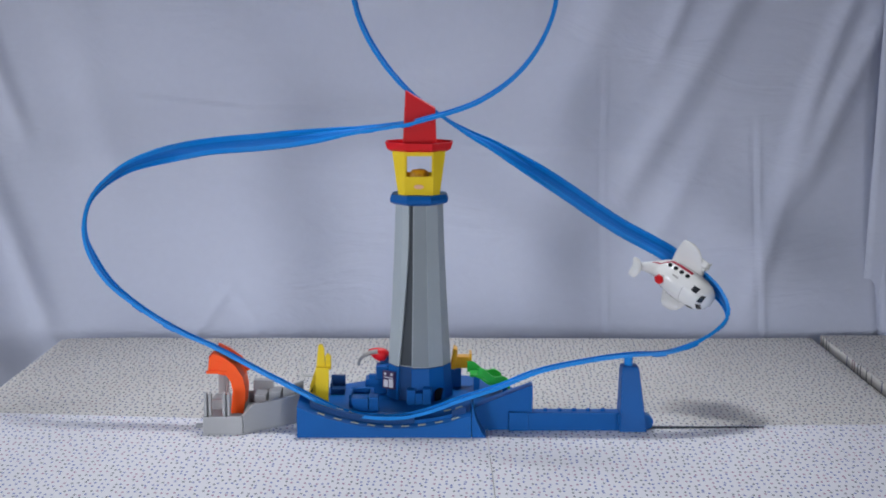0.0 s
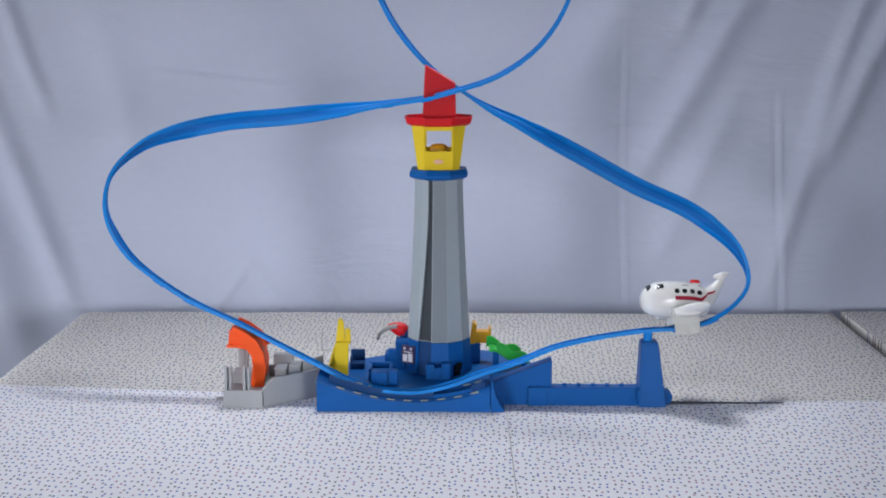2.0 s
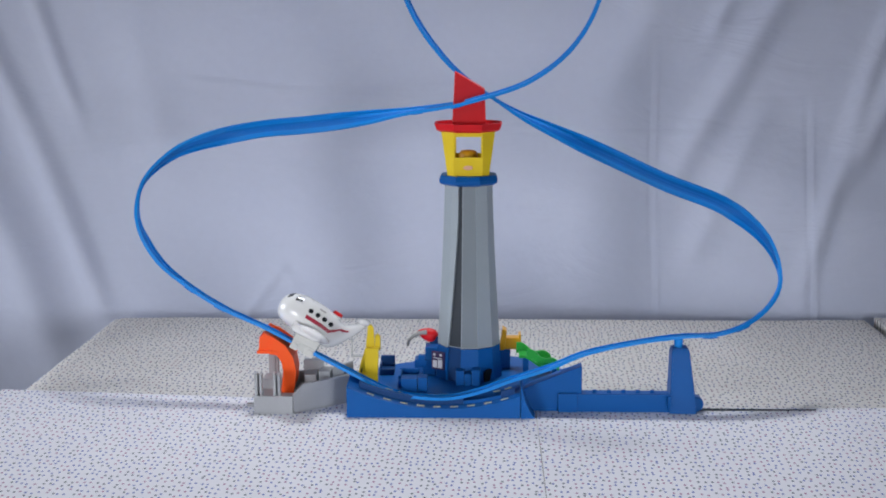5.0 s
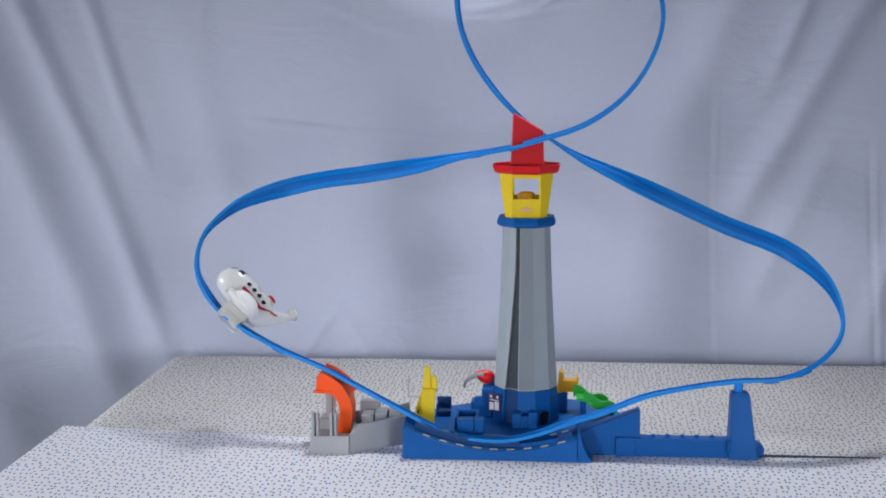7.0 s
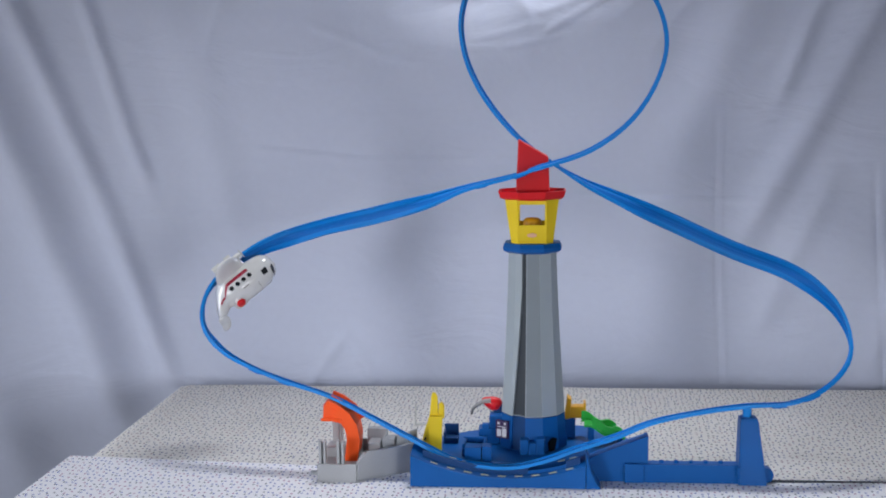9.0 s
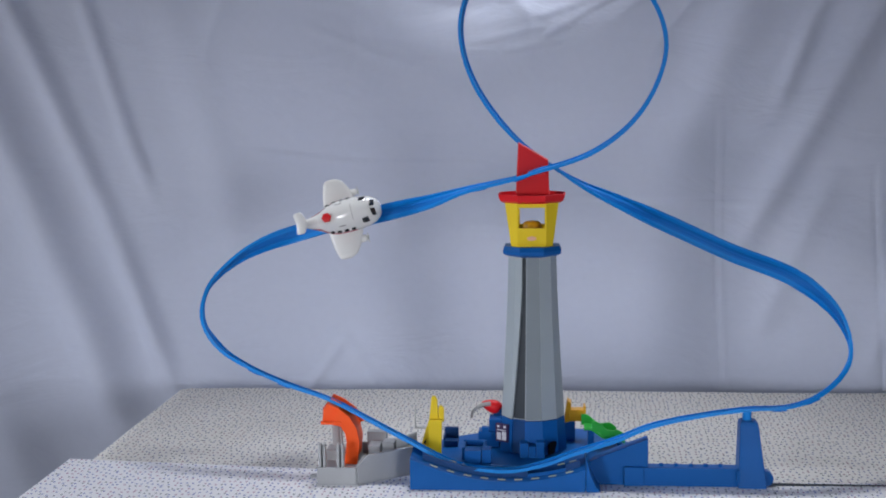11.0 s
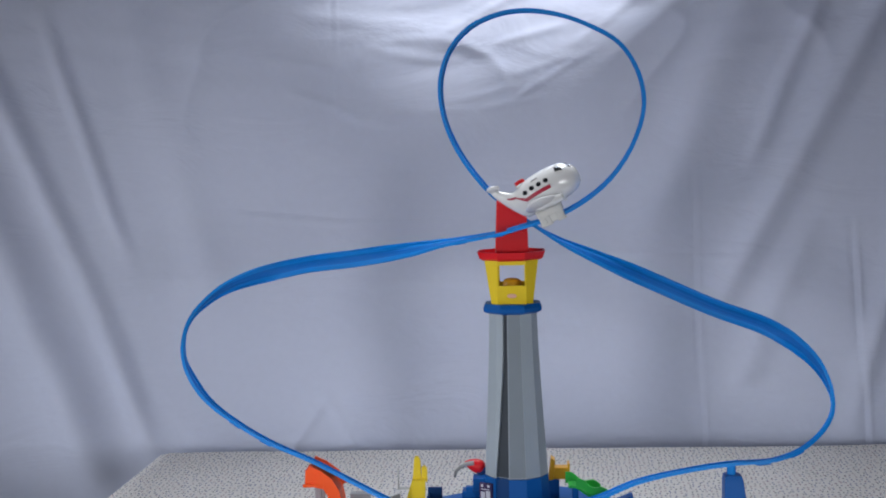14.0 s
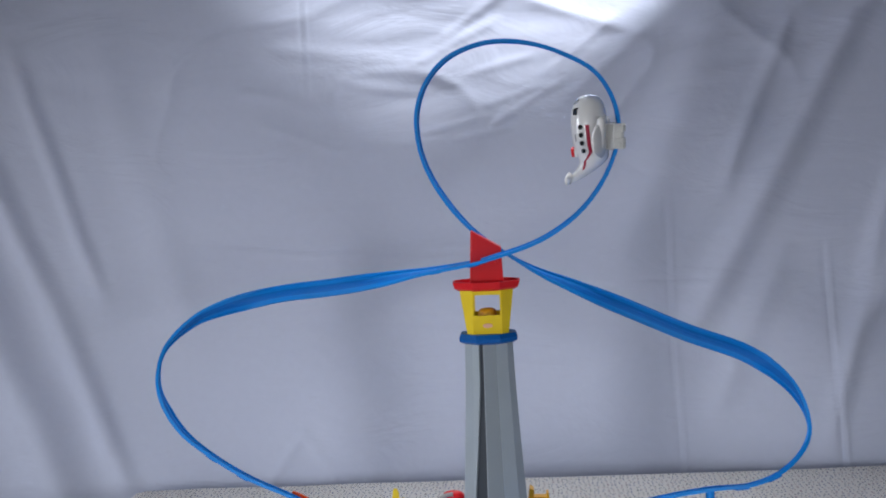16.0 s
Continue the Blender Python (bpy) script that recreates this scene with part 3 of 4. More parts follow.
def ramp_and_post():
    rp = thing("track_ramp", "blue plastic ramp wall, beam and post carrying the track", "toy ramp")
    part("wedge", prism([(0.086, 0.0), (0.179, 0.0), (0.179, 0.074), (0.150, 0.063), (0.110, 0.047), (0.086, 0.036)], -0.130, -0.106, 0.001), BLUE, rp)
    part("beam", box(0.142, 0.316, -0.134, -0.110, 0.0, 0.030, 0.0015), BLUE, rp)
    part("beam_cap", box(0.142, 0.172, -0.1365, -0.108, 0.0, 0.031, 0.001), BLUE, rp)
    for i in range(5):
        part("stud", cyl((0.1995 + 0.0225 * i, -0.122, 0.029), (0, 0, 1), 0.0035, 0.005, 14, 0.001), BLUE, rp)
    pst = rings([[(x0, y0, z), (x1, y0, z), (x1, y1, z), (x0, y1, z)] for x0, x1, y0, y1, z in ((0.3145, 0.357, -0.142, -0.098, 0.0), (0.315, 0.356, -0.141, -0.099, 0.012), (0.3165, 0.3445, -0.134, -0.106, 0.098), (0.3185, 0.3425, -0.132, -0.108, 0.104))])
    bmesh.ops.bevel(pst, geom=pst.edges[:], offset=0.0014, segments=2, affect="EDGES")
    part("post", pst, BLUE, rp, "tapered blue post")
    part("neck", cyl((0.3285, -0.120, 0.102), (0, 0, 1), 0.0068, 0.0150, 20), TRACK, rp)
    part("drum", cyl((0.357, -0.128, 0.0125), (0, 1, 0), 0.0125, 0.018, 20, 0.002), BLUE, rp)
    lever = cyl((0.366, -0.124, 0.0035), (0.18, 0.004, -0.0008), 0.0022, 0.180, 10, 0, None, 0.0009)
    part("lever", lever, GREY_DARK, rp, "thin dark grey rod")
    for i in range(4):
        part("rib", box(0.3115 + 0.0015 * i, 0.3130 + 0.0015 * i, -0.1425, -0.139, 0.012, 0.03, 0.0004), BLUE, rp)


ramp_and_post()


def dock():
    dk = thing("grey_dock", "grey plastic dock with steps and upright clips", "toy dock")
    out = [(-0.333, -0.153), (-0.272, -0.151), (-0.188, -0.085), (-0.188, -0.045), (-0.262, -0.03), (-0.333, -0.05)]
    part("body", slab(out, 0.0, 0.024, 0.0015), DOCK, dk)
    part("front_wall", box(-0.333, -0.272, -0.155, -0.149, 0.0, 0.030, 0.001), DOCK, dk)
    flank = prism([(0.0, 0.0), (0.107, 0.0), (0.107, 0.047), (0.060, 0.046), (0.018, 0.046), (0.0, 0.031)], -0.003, 0.003, 0.001)
    ob = part("side_wall", flank, DOCK, dk)
    ob.matrix_basis = pose(-0.272, -0.150, 0, 0, 0, 38)
    back = part("back_wall", prism([(0.0, 0.0), (0.095, 0.0), (0.095, 0.058), (0.06, 0.046), (0.03, 0.042), (0.0, 0.043)], -0.003, 0.003, 0.001), DOCK, dk)
    back.matrix_basis = pose(-0.283, -0.05, 0, 0, 0, 4)
    for i in range(3):
        part("step", box(-0.262 + 0.022 * i, -0.243 + 0.022 * i, -0.092 + 0.006 * i, -0.056, 0.022, 0.047 + 0.004 * i, 0.001), DOCK, dk)
    part("lip", slab([(-0.335, -0.157), (-0.271, -0.156), (-0.186, -0.089), (-0.186, -0.080), (-0.270, -0.146), (-0.335, -0.146)], 0.0, 0.0035, 0.0008), DOCK, dk)
    part("block", box(-0.268, -0.236, -0.060, -0.044, 0.022, 0.062, 0.0015), DOCK, dk)
    part("landing", box(-0.330, -0.276, -0.095, -0.055, 0.022, 0.040, 0.001), DOCK, dk)
    for x, y, h in ((-0.325, -0.146, 0.066), (-0.2965, -0.146, 0.066), (-0.318, -0.058, 0.080), (-0.3135, -0.058, 0.078)):
        clip = bmesh.new()
        box(x - 0.0062, x - 0.0018, y - 0.006, y + 0.006, 0.022, h, 0.0006, clip)
        box(x + 0.0012, x + 0.0050, y - 0.006, y + 0.006, 0.022, h - 0.001, 0.0006, clip)
        box(x - 0.003, x + 0.003, y + 0.002, y + 0.005, 0.022, h - 0.003, 0, clip)
        part("clip", clip, DOCK, dk)
    part("hinge_pin", box(-0.352, -0.332, -0.118, -0.108, 0.001, 0.006, 0.001), DOCK, dk)


dock()


def orange_arm():
    arm = thing("track_gripper", "bright orange curved plastic arm gripping the track", "track support")
    path = [(-0.286, 0.022), (-0.283, 0.040), (-0.281, 0.060), (-0.284, 0.078), (-0.294, 0.094), (-0.310, 0.106), (-0.326, 0.113)]
    def sweep(half_w, y0, y1, off, lo, hi):
        rows = []
        for i in range(lo, hi):
            a, b = path[max(0, i - 1)], path[min(len(path) - 1, i + 1)]
            t = Vector((b[0] - a[0], 0, b[1] - a[1])).normalized()
            s = Vector((t.z, 0, -t.x))
            p = Vector((path[i][0], 0, path[i][1])) + s * off
            rows.append([tuple(p + s * half_w + Vector((0, y0, 0))), tuple(p + s * half_w + Vector((0, y1, 0))), tuple(p - s * half_w + Vector((0, y1, 0))), tuple(p - s * half_w + Vector((0, y0, 0)))])
        return rings(rows)
    part("spine", sweep(0.004, -0.112, -0.070, 0.004, 0, 7), ORANGE, arm)
    part("cheek", sweep(0.0102, -0.116, -0.112, -0.001, 0, 6), ORANGE, arm)
    part("cheek", sweep(0.0085, -0.070, -0.066, 0.006, 3, 7), ORANGE, arm)
    part("jaw", prism([(-0.331, 0.090), (-0.300, 0.083), (-0.296, 0.096), (-0.312, 0.107), (-0.329, 0.115)], -0.112, -0.074, 0.001), ORANGE, arm)
    part("lip", box(-0.333, -0.300, -0.117, -0.112, 0.088, 0.093, 0.001), ORANGE, arm)
    return arm


orange_arm()


def loose_clip():
    """A clear plastic clip left on the cloth."""
    bm = bmesh.new()
    box(-0.2195, -0.2175, 0.20, 0.21, -0.003, 0.034, 0.0006, bm)
    box(-0.2195, -0.198, 0.20, 0.21, -0.0035, -0.001, 0.0006, bm)
    tagged(part("plastic_clip", bm, CLIP), "small clear plastic clip lying on the tablecloth", "clip")


loose_clip()

# ---- the track: knots of its centre line with the way that its running face looks ----
FRONT_ARC = [
    (0.065, -0.130, 0.051, -0.32, 0.08, 0.94),
    (0.021, -0.136, 0.036, -0.27, 0.09, 0.96),
    (-0.028, -0.138, 0.025, -0.10, 0.13, 0.99),
    (-0.077, -0.137, 0.026, 0.10, 0.14, 0.98),
    (-0.122, -0.130, 0.033, 0.33, 0.14, 0.93),
    (-0.194, -0.115, 0.064, 0.42, 0.14, 0.90),
]
LEFT_LOBE = [
    (-0.258, -0.100, 0.093, 0.44, 0.16, 0.88),
    (-0.323, -0.085, 0.123, 0.42, 0.16, 0.89),
    (-0.388, -0.070, 0.149, 0.44, 0.13, 0.89),
    (-0.445, -0.055, 0.180, 0.55, 0.13, 0.82),
    (-0.499, -0.035, 0.218, 0.68, 0.06, 0.73),
    (-0.533, -0.010, 0.258, 0.84, 0.05, 0.55),
    (-0.555, 0.030, 0.299, 0.98, 0.18, 0.05),
    (-0.551, 0.065, 0.344, 0.87, 0.06, -0.49),
    (-0.511, 0.100, 0.384, 0.65, -0.36, -0.67),
    (-0.464, 0.110, 0.404, 0.22, -0.77, -0.60),
    (-0.367, 0.110, 0.425, -0.14, -0.89, 0.43),
    (-0.268, 0.095, 0.435, -0.26, -0.94, 0.20),
    (-0.169, 0.060, 0.448, -0.36, -0.60, 0.71),
    (-0.105, 0.025, 0.459, -0.28, -0.21, 0.94),
]
LOOP_UP = [
    (-0.024, -0.020, 0.473, -0.24, -0.09, 0.97),
    (0.007, -0.040, 0.481, -0.30, -0.08, 0.95),
]
LOOP = [
    (0.093, -0.041, 0.509, -0.43, -0.08, 0.90),
    (0.157, -0.037, 0.553, -0.68, -0.04, 0.73),
    (0.199, -0.032, 0.609, -0.88, -0.00, 0.47),
    (0.220, -0.028, 0.671, -0.99, 0.02, 0.12),
    (0.213, -0.024, 0.725, -0.95, 0.03, -0.32),
    (0.186, -0.020, 0.770, -0.72, 0.04, -0.70),
    (0.141, -0.016, 0.799, -0.46, 0.04, -0.89),
    (0.093, -0.012, 0.818, -0.26, 0.04, -0.97),
    (0.044, -0.008, 0.826, -0.04, 0.00, -1.00),
    (-0.002, -0.003, 0.822, 0.25, 0.00, -0.97),
    (-0.048, 0.001, 0.803, 0.56, -0.04, -0.83),
    (-0.082, 0.005, 0.768, 0.84, -0.05, -0.53),
    (-0.100, 0.009, 0.720, 0.98, -0.07, -0.17),
    (-0.099, 0.013, 0.667, 0.98, -0.08, 0.15),
    (-0.083, 0.018, 0.616, 0.90, -0.12, 0.41),
    (-0.051, 0.022, 0.563, 0.81, -0.13, 0.58),
    (-0.011, 0.026, 0.518, 0.67, -0.07, 0.74),
]
RIGHT_LOBE = [
    (0.046, 0.032, 0.476, 0.57, -0.00, 0.82),
    (0.086, 0.045, 0.451, 0.53, -0.21, 0.82),
    (0.143, 0.065, 0.423, 0.49, -0.56, 0.67),
    (0.238, 0.090, 0.378, 0.24, -0.96, 0.13),
    (0.334, 0.100, 0.333, 0.07, -0.97, 0.21),
    (0.425, 0.085, 0.298, -0.15, -0.94, 0.30),
    (0.466, 0.060, 0.272, -0.72, -0.67, -0.18),
    (0.494, 0.025, 0.241, -0.94, -0.24, -0.22),
    (0.504, -0.020, 0.202, -0.99, 0.15, -0.08),
    (0.488, -0.060, 0.169, -0.83, 0.22, 0.51),
    (0.447, -0.095, 0.140, -0.53, 0.22, 0.82),
    (0.396, -0.115, 0.124, -0.20, 0.18, 0.96),
]
POST_RUN = [
    (0.330, -0.120, 0.120, -0.11, 0.13, 0.99),
    (0.264, -0.122, 0.111, -0.18, 0.14, 0.97),
    (0.184, -0.126, 0.094, -0.28, 0.11, 0.95),
    (0.127, -0.128, 0.071, -0.34, 0.08, 0.94),
]
KNOTS = [r for r in FRONT_ARC + LEFT_LOBE + LOOP_UP + LOOP + RIGHT_LOBE + POST_RUN]
COUNT = len(KNOTS)
# how far the two lobes sag under the plane: seconds, metres
SAG_LEFT = [(0, 0), (5.5, 0.004), (6, 0.009), (6.5, 0.017), (7, 0.028), (7.5, 0.042), (8, 0.055), (8.5, 0.065), (9, 0.073), (10, 0.074), (11.5, 0.056), (12, 0.049), (12.5, 0.039), (13, 0.025), (13.5, 0.016), (14.5, 0.006), (15.5, 0.002), (16, 0)]
SAG_RIGHT = [(0, 0.056), (0.5, 0.055), (1, 0.046), (1.5, 0.038), (2, 0.022), (2.5, 0.009), (3, 0.003), (3.5, 0), (16, 0)]
# how far the top of the loop leans sideways: seconds, metres
LEAN = [(0, -0.006), (5.5, -0.013), (13, -0.015), (14.5, -0.005), (15.5, 0), (16, 0)]


def level(rows, t):
    for (t0, a), (t1, b) in zip(rows, rows[1:]):
        if t <= t1:
            return a + (b - a) * max(0, (t - t0) / (t1 - t0))
    return rows[-1][1]


def bump(u, a, mid, b):
    k = (u - a) / (mid - a) if u < mid else (b - u) / (b - mid)
    return 0.0 if k <= 0 else 0.5 - 0.5 * math.cos(math.pi * k)


def knot_curve(u):
    """Place and face of the track at knot number u, round the closed ring."""
    i = math.floor(u)
    f = u - i
    p = [np.array(KNOTS[(i + k) % COUNT]) for k in (-1, 0, 1, 2)]
    d = [max(float(np.linalg.norm((b - a)[:3])), 1e-6) ** 0.5 for a, b in zip(p, p[1:])]
    m1 = ((p[1] - p[0]) / d[0] - (p[2] - p[0]) / (d[0] + d[1]) + (p[2] - p[1]) / d[1]) * d[1]
    m2 = ((p[2] - p[1]) / d[1] - (p[3] - p[1]) / (d[1] + d[2]) + (p[3] - p[2]) / d[2]) * d[1]
    return (2 * f ** 3 - 3 * f * f + 1) * p[1] + (f ** 3 - 2 * f * f + f) * m1 + (3 * f * f - 2 * f ** 3) * p[2] + (f ** 3 - f * f) * m2


def track_point(u, t=None):
    c = knot_curve(u)
    p = Vector(c[:3])
    if t is not None:
        k = u % COUNT
        left = level(SAG_LEFT, t) * bump(k, 6.2, 13.4, 21.2)
        p.z -= left + level(SAG_RIGHT, t) * bump(k, 40.3, 44.7, 49.6)
        p.x -= 0.08 * left
        if 21 < k < 39:
            p.x += level(LEAN, t) * min(1.3, max(0, (p.z - 0.5) / 0.25))
    return p, Vector(c[3:])


def track_frame(u, t=None):
    """Pose on the track: x ahead, z out of the running face."""
    p, n = track_point(u, t)
    ahead = (track_point(u + 0.02, t)[0] - track_point(u - 0.02, t)[0]).normalized()
    side = n.cross(ahead).normalized()
    up = ahead.cross(side)
    m = Matrix((ahead, side, up)).transposed().to_4x4()
    m.translation = p
    return m


HALF = 0.0150
PROFILE = [(-HALF, -0.0022), (HALF, -0.0022), (HALF, 0.0028), (HALF - 0.0020, 0.0028), (HALF - 0.0026, 0.0), (0.0062, 0.0), (0.0058, 0.0003), (0.0012, 0.0003), (0.0009, -0.0003), (-0.0009, -0.0003), (-0.0012, 0.0003), (-0.0058, 0.0003), (-0.0062, 0.0), (-HALF + 0.0026, 0.0), (-HALF + 0.0020, 0.0028), (-HALF, 0.0028)]


def stretch(u0, u1, steps, base=None, tongue=0.0):
    """A length of track from knot u0 to u1; a tongue reaches a little way into the next lengths."""
    rows = []
    inv = base.inverted() if base else Matrix()
    us = [(u0 + (u1 - u0) * k / steps, 1.0) for k in range(steps + 1)]
    if tongue:
        us = [(u0 - tongue, 0.95), (u0, 0.95)] + us + [(u1, 0.95), (u1 + tongue, 0.95)]
    for u, k in us:
        m = inv @ track_frame(u)
        rows.append([tuple(m @ Vector((0, y * k, (z - 0.0003) * k if k < 1 else z))) for y, z in PROFILE])
    return rings(rows)


LINKS = []


def two_tone(ob):
    """The ribbed middle of the running face is a darker blue."""
    ob.data.materials.append(GROOVE)
    n = len(PROFILE)
    for p in ob.data.polygons:
        if p.index < len(ob.data.polygons) - 2 and p.index % n in range(5, 12):
            p.material_index = 1
    return ob



def build_track():
    tk = thing("toy_track", "bright blue flexible plastic track looping round the tower", "toy track")
    for name, a, b in (("front_section", -1.5, 6.2), ("post_section", 50.0, 53.5)):
        two_tone(part(name, stretch(a, b, int((b - a) * 9)), TRACK, tk, smooth=True))
    for a, b in ((6.2, 20.0), (20.0, 39.5), (39.5, 50.0)):
        n = int((b - a) * 3.6)
        for k in range(n):
            u0, u1 = a + (b - a) * k / n, a + (b - a) * (k + 1) / n
            mid = track_frame((u0 + u1) / 2)
            ob = part("track_link", stretch(u0, u1, 3, mid, 0.05), TRACK, tk, smooth=True)
            ob.matrix_basis = mid
            LINKS.append((two_tone(ob), (u0 + u1) / 2))
    # joint tongues under the track where its lengths meet
    for u in (8.15, 9.05, 19.3, 20.2, 49.4, 50.3):
        ob = part("joint", box(-0.010, 0.010, -0.008, 0.008, -0.0050, -0.0018, 0.0008), GROOVE, tk)
        ob.matrix_basis = track_frame(u)
        LINKS.append((ob, u))


build_track()


# ---- the plane ----
STATIONS = [
    (0.0705, 0.0480, 0.0040, 0.0040), (0.0690, 0.0480, 0.0115, 0.0120), (0.0650, 0.0485, 0.0175, 0.0185), (0.0570, 0.0490, 0.0235, 0.0245),
    (0.0450, 0.0495, 0.0275, 0.0288), (0.0300, 0.0490, 0.0295, 0.0308), (0.0100, 0.0480, 0.0300, 0.0312), (-0.0100, 0.0464, 0.0292, 0.0304),
    (-0.0250, 0.0440, 0.0262, 0.0285), (-0.0360, 0.0415, 0.0215, 0.0255), (-0.0450, 0.0440, 0.0168, 0.0210), (-0.0540, 0.0520, 0.0125, 0.0180),
    (-0.0620, 0.0605, 0.0095, 0.0148), (-0.0700, 0.0705, 0.0072, 0.0115), (-0.0760, 0.0775, 0.0050, 0.0080), (-0.0790, 0.0810, 0.0025, 0.0035),
]


def hull(x, ang, out=0.0):
    """A point of the fuselage at x, ang degrees up from its left side."""
    s = STATIONS
    for a, b in zip(s, s[1:]):
        if x >= b[0]:
            break
    k = (x - a[0]) / (b[0] - a[0])
    k = max(0.0, min(1.0, k))
    c, ry, rz = (a[i] + (b[i] - a[i]) * k for i in (1, 2, 3))
    return Vector((x, (ry + out) * math.cos(radians(ang)), c + (rz + out) * math.sin(radians(ang))))


def patch(corners, nu=6, nv=4, out=0.0006):
    """A printed patch that lies on the fuselage: four corners as x and angle."""
    rows = []
    for o in (out, -0.0012):
        g = []
        for i in range(nu + 1):
            for j in range(nv + 1):
                u, v = i / nu, j / nv
                x, a = ((1 - u) * ((1 - v) * corners[0][k] + v * corners[3][k]) + u * ((1 - v) * corners[1][k] + v * corners[2][k]) for k in (0, 1))
                g.append(hull(x, a, o))
        rows.append(g)
    bm = bmesh.new()
    top, low = ([bm.verts.new(p) for p in g] for g in rows)
    w = nv + 1
    for i in range(nu):
        for j in range(nv):
            bm.faces.new((top[i * w + j], top[(i + 1) * w + j], top[(i + 1) * w + j + 1], top[i * w + j + 1]))
    ring = [i * w for i in range(nu)] + [nu * w + j for j in range(nv)] + [i * w + nv for i in range(nu, 0, -1)] + [j for j in range(nv, 0, -1)]
    for a, b in zip(ring, ring[1:] + ring[:1]):
        bm.faces.new((top[a], top[b], low[b], low[a]))
    return bm


def plane():
    pl = thing("toy_plane", "chubby white toy plane with red stripe riding the track", "toy plane")
    rows = []
    for x, c, ry, rz in STATIONS:
        rows.append([(x, ry * math.cos(math.tau * k / 28), c + rz * math.sin(math.tau * k / 28)) for k in range(28)])
    part("fuselage", rings(rows), WHITE, pl, smooth=True)
    for s in (1, -1):
        # wing: a thick rounded paddle, swept back, lifted a little at the tip
        rws = []
        for y, x0, x1, z, th in ((0.018, 0.029, -0.036, 0.026, 0.0090), (0.032, 0.026, -0.035, 0.027, 0.0084), (0.050, 0.020, -0.032, 0.029, 0.0070), (0.060, 0.015, -0.029, 0.031, 0.0060), (0.0690, 0.009, -0.026, 0.0325, 0.0048), (0.0735, 0.001, -0.022, 0.0335, 0.0030), (0.0750, -0.006, -0.016, 0.034, 0.0010)):
            mid, half = (x0 + x1) / 2, (x0 - x1) / 2
            rws.append([(mid + half * math.cos(math.tau * k / 20), s * y, z + th * math.sin(math.tau * k / 20)) for k in range(20)])
        part("wing", rings(rws), WHITE, pl, smooth=True)
        rws = []
        for y, x0, x1, z, th in ((0.0, -0.061, -0.081, 0.0830, 0.0058), (0.009, -0.063, -0.082, 0.0840, 0.0054), (0.016, -0.066, -0.083, 0.0850, 0.0046), (0.0195, -0.069, -0.081, 0.0855, 0.0022)):
            mid, half = (x0 + x1) / 2, (x0 - x1) / 2
            rws.append([(mid + half * math.cos(math.tau * k / 12), s * y, z + th * math.sin(math.tau * k / 12)) for k in range(12)])
        part("tailplane", rings(rws), WHITE, pl, smooth=True)
        # engine pod on the wing's leading edge, with a small hub and blades
        pod = rings([[(x, s * 0.044 + r * math.cos(math.tau * k / 14), 0.024 + r * math.sin(math.tau * k / 14)) for k in range(14)] for x, r in ((0.031, 0.0040), (0.029, 0.0062), (0.012, 0.0074), (-0.010, 0.006), (-0.018, 0.003))])
        engine = part("engine_pod", pod, WHITE, pl, smooth=True)
        part("hub", cyl((0.0305, s * 0.044, 0.024), (1, 0, 0), 0.0030, 0.0035, 14), CLIP, engine)
        for tilt in (25, 115):
            blade = part("blade", box(-0.0006, 0.0006, -0.0018, 0.0018, -0.0090, 0.0090, 0.0004), CLIP, engine)
            blade.matrix_basis = pose(0.0328, s * 0.044, 0.024, tilt, 0, 0)
        ang = lambda a: a if s > 0 else 180 - a
        for x in (0.0160, 0.0027, -0.0107, -0.0240):
            c = hull(x, ang(22))
            n = (hull(x, ang(22), 0.01) - c).normalized()
            part("porthole_rim", cyl(c - n * 0.001, n, 0.0053, 0.0017, 20, 0.0004), WHITE, pl)
            part("porthole", cyl(c - n * 0.001, n, 0.0043, 0.0023, 18, 0.0003), BLACK, pl, "round black window")
        for corners in (((0.020, -6), (-0.0265, -7), (-0.0265, 5), (0.020, 6)), ((-0.0265, -7), (-0.0420, 25), (-0.0440, 36), (-0.0265, 5)), ((-0.0420, 27), (-0.0560, 7), (-0.0570, 15), (-0.0440, 36))):
            part("stripe", patch([(x, ang(a)) for x, a in corners], 8, 2), STRIPE, pl, "crimson side stripe")
        part("side_window_rim", patch([(x, ang(a)) for x, a in ((0.0505, 30), (0.0345, 32), (0.0340, 59), (0.0485, 61))], 6, 4, 0.0003), WHITE, pl)
        part("side_window", patch([(x, ang(a)) for x, a in ((0.0490, 33), (0.0365, 35), (0.0360, 55), (0.0470, 57))], 6, 4, 0.0007), PANE, pl, "dark cockpit side window")
        part("windscreen", patch([(x, ang(a)) for x, a in ((0.0630, 44), (0.0560, 52), (0.0535, 85), (0.0615, 84))], 6, 5, 0.0006), PANE, pl, "dark windscreen pane")
        # small maker's print above the portholes
        part("print", patch([(x, ang(a)) for x, a in ((0.0040, 44), (-0.0080, 44), (-0.0080, 49), (0.0040, 49))], 4, 2, 0.0004), STEEL, pl, "small grey print")
        # clip that straddles the track edge: a bar and two pads with rollers
        sd = bmesh.new()
        box(-0.0215, 0.0215, s * 0.0187 - 0.0016, s * 0.0187 + 0.0016, 0.0045, 0.0155, 0.0012, sd)
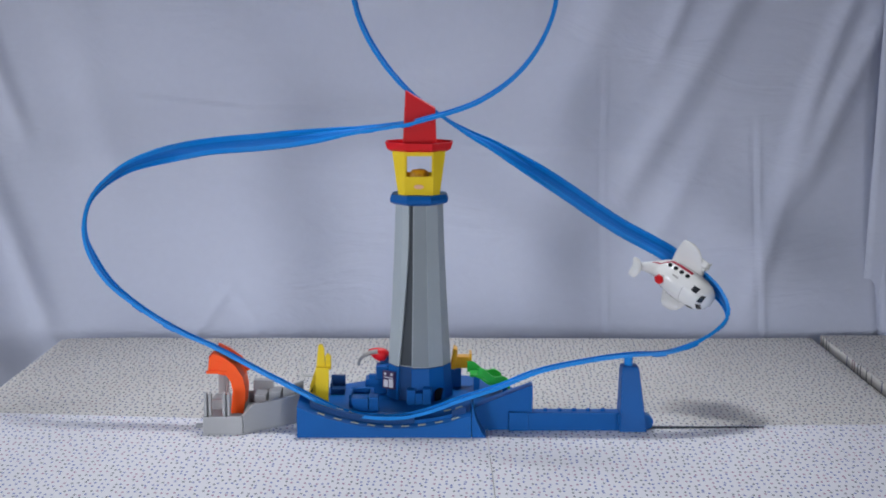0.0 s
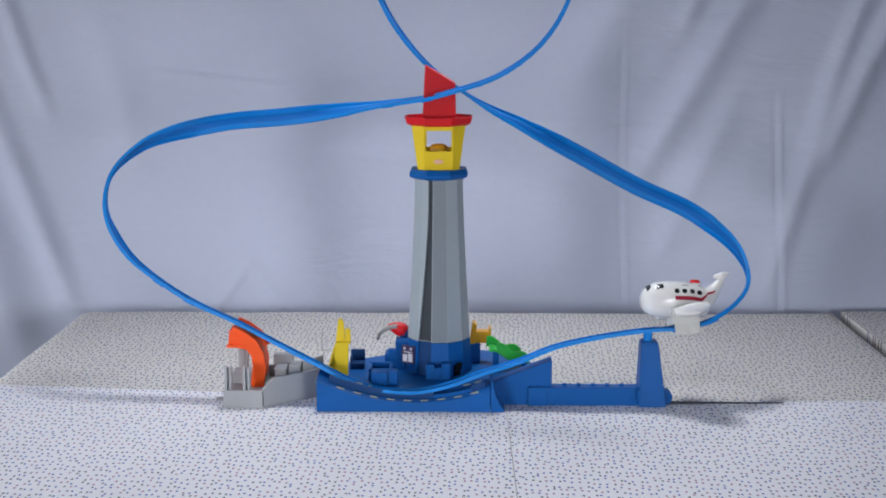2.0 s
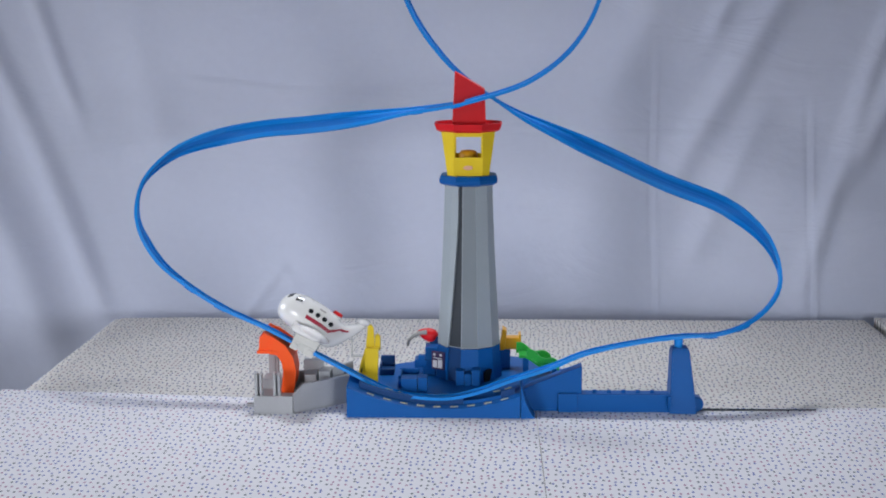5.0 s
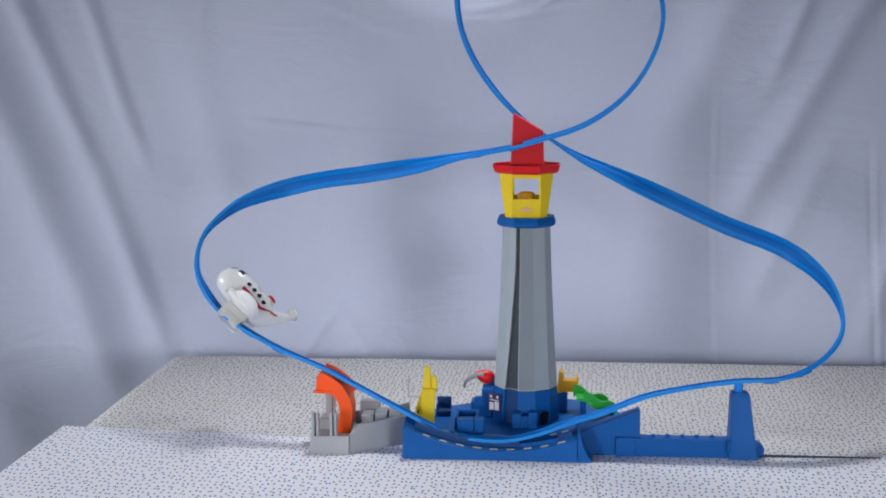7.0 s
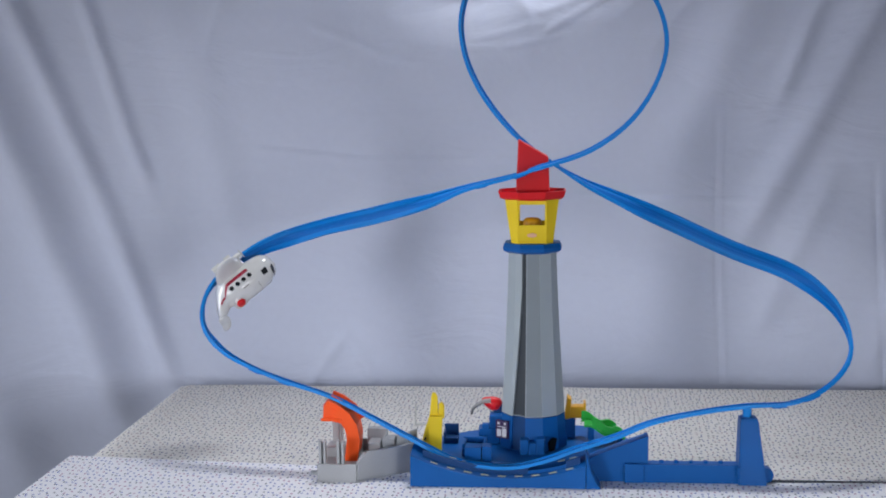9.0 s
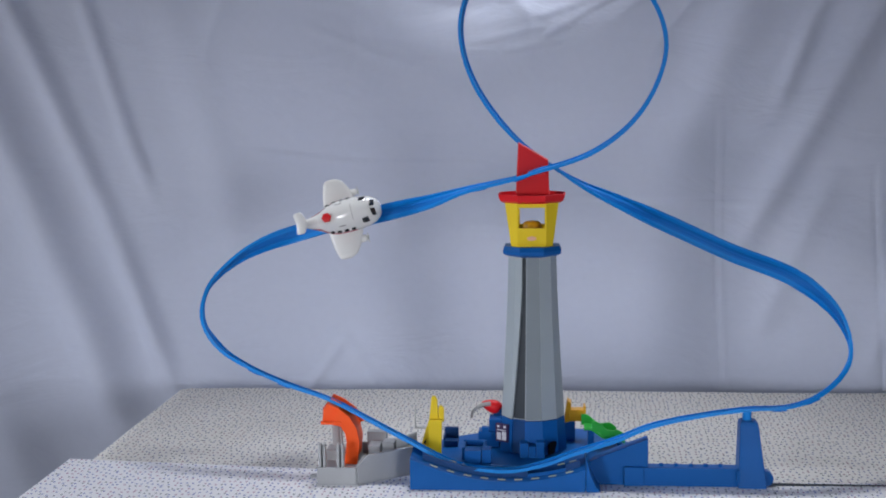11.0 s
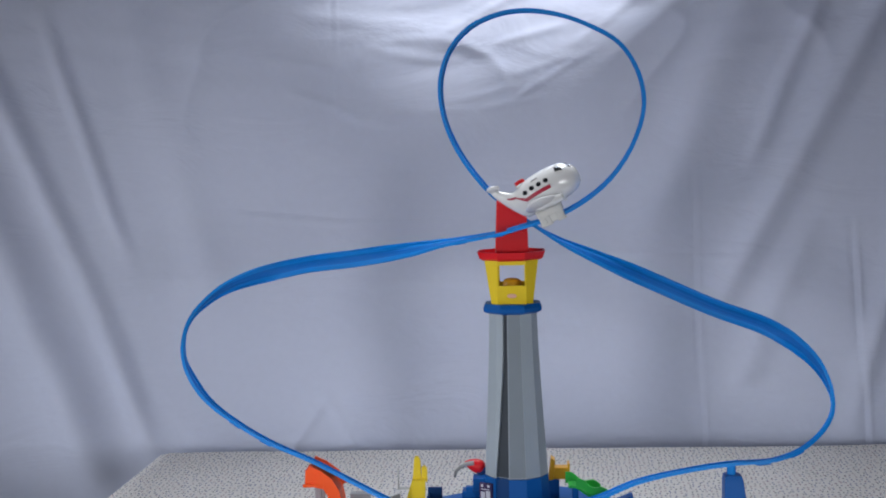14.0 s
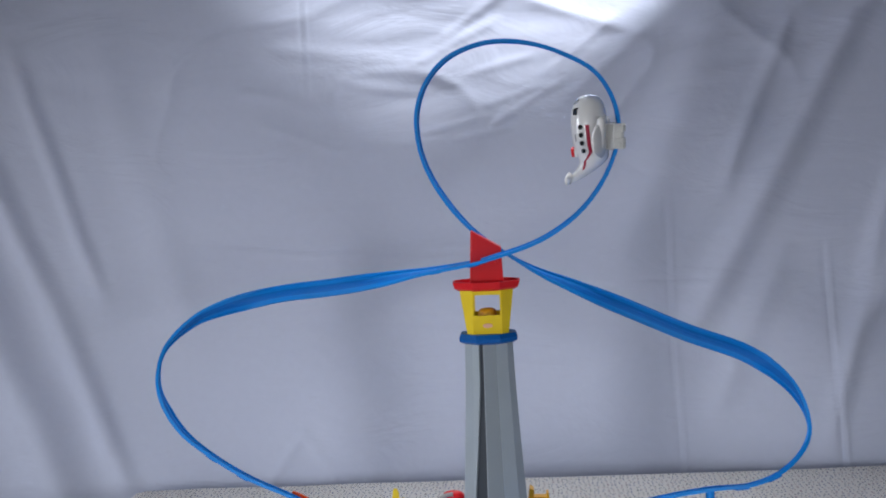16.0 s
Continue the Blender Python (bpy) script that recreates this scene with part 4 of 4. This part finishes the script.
        for x in (-0.0145, 0.0145):
            box(x - 0.0070, x + 0.0115 - 0.0045 * (x > 0), s * 0.0190 - 0.0018, s * 0.0190 + 0.0018, -0.0115, 0.0050, 0.0014, sd)
            box(x - 0.0030, x + 0.0030, s * 0.0165 - 0.0045, s * 0.0165 + 0.0025, -0.0115, -0.0085, 0.0010, sd)
        box(-0.0090, 0.0090, s * 0.0183 - 0.0012, s * 0.0183 + 0.0012, -0.0085, 0.0050, 0.0008, sd)
        cl = part("track_clip", sd, CLIP, pl, "milky plastic track clip")
        for x in (-0.0145, 0.0145):
            part("roller", cyl((x, s * 0.0195, -0.0035), (0, s, 0), 0.0048, 0.004, 16), CLIP, cl)
            part("pin", cyl((x, s * 0.0230, -0.0035), (0, s, 0), 0.0018, 0.0012, 10, 0.0003), CLIP, cl)
    part("chassis", box(-0.023, 0.023, -0.0180, 0.0180, 0.0045, 0.022, 0.003), CLIP, pl)
    # seam over the cabin roof
    part("seam", patch([(0.0210, 60), (0.0202, 60), (0.0202, 120), (0.0210, 120)], 1, 14, 0.0002), STEEL, pl)
    top = hull(-0.026, 90)
    part("beacon_base", cyl(top - Vector((0, 0, 0.003)), (-0.10, 0, 1), 0.0100, 0.0042, 20), WHITE, pl)
    part("beacon", cyl(top, (-0.10, 0, 1), 0.0082, 0.0075, 20, 0.0025), RED, pl, "red button on top", True)
    for k in range(6):
        a = math.tau * k / 6
        part("beacon_rib", cyl(top + Vector((0.0078 * math.cos(a), 0.0078 * math.sin(a), 0.0005)), (-0.10, 0, 1), 0.0011, 0.0055, 8, 0.0004), RED, pl)
    pl.scale = (0.93, 0.93, 0.93)
    return pl


PLANE = plane()

# where the plane is along the knots: seconds, knot number
PROGRESS = [
    (0, 44.94), (0.5, 46.36), (1, 47.40), (1.5, 49.20), (2, 50.18), (2.5, 51.32), (3, 53.66), (3.2, 55.00), (3.6, 57.60), (4.2, 59.80), (5, 61.05),
    (5.5, 61.62), (6, 62.48), (6.5, 63.68), (7, 64.68), (7.5, 65.60), (8, 66.66), (8.5, 67.52), (9, 68.66), (11.5, 72.22), (12, 72.84), (12.5, 73.84),
    (13, 74.62), (13.5, 75.96), (14, 76.70), (14.5, 77.43), (15, 78.36), (15.5, 79.18), (16, 79.91),
]


def progress(t):
    rows = PROGRESS
    for i, ((t0, a), (t1, b)) in enumerate(zip(rows, rows[1:])):
        if t <= t1:
            f = (t - t0) / (t1 - t0)
            def slope(k):
                if k <= 0 or k >= len(rows) - 1:
                    return (b - a) / (t1 - t0)
                return (rows[k + 1][1] - rows[k - 1][1]) / (rows[k + 1][0] - rows[k - 1][0])
            h = t1 - t0
            return (2 * f ** 3 - 3 * f * f + 1) * a + (f ** 3 - 2 * f * f + f) * h * slope(i) + (3 * f * f - 2 * f ** 3) * b + (f ** 3 - f * f) * h * slope(i + 1)
    return rows[-1][1]


# how the plane rocks on its loose clip: seconds, then roll, pitch and yaw in degrees
ROLL = [(0, 2), (0.5, -2), (1, 16), (1.5, -4), (2, 7), (2.5, 0), (3, -12), (4.2, 0), (5.5, 8), (6, 15), (6.5, 17), (7, 27), (7.5, 38), (8, 16), (8.5, -6), (9, -18), (10.2, 0), (11.5, 13), (12, 19), (12.5, 32), (13, 19), (13.5, 1), (14, -7), (14.5, -10), (15, -4), (15.5, -3), (16, -9)]
PITCH = [(0, 4), (1, 3), (1.5, 4), (2, -4), (2.5, 0), (3, -5), (5.5, 0), (6, 2), (6.5, -5), (7, -9), (7.5, -5), (8, -11), (8.5, -9), (9, 0), (11.5, 11), (12, 11), (12.5, 5), (13, -3), (13.5, -2), (14, -5), (14.5, 2), (15, -1), (15.5, -5), (16, -7)]
YAW = [(0, 3), (0.5, -7), (1, -10), (1.5, 0), (2, 3), (2.5, 5), (3, 9), (5.5, 12), (7, 13), (7.5, 12), (8, 8), (8.5, -3), (9, 3), (11.5, 7), (12, 12), (13, 13), (13.5, 9), (14, -5), (14.5, -7), (15, -11), (15.5, -9), (16, -7)]


def motions():
    times = [0.25 * k for k in range(65)]
    # the clip's long chassis rides a little above the groove
    walk(PLANE, [(t, track_frame(progress(t), t) @ pose(0, 0, 0.001, level(ROLL, t), level(PITCH, t), level(YAW, t))) for t in times])
    for ob, u in LINKS:
        rest, rows = track_frame(u), []
        for t in [0.5 * k for k in range(33)]:
            rows.append((t, track_frame(u, t)))
        walk(ob, rows)


motions()
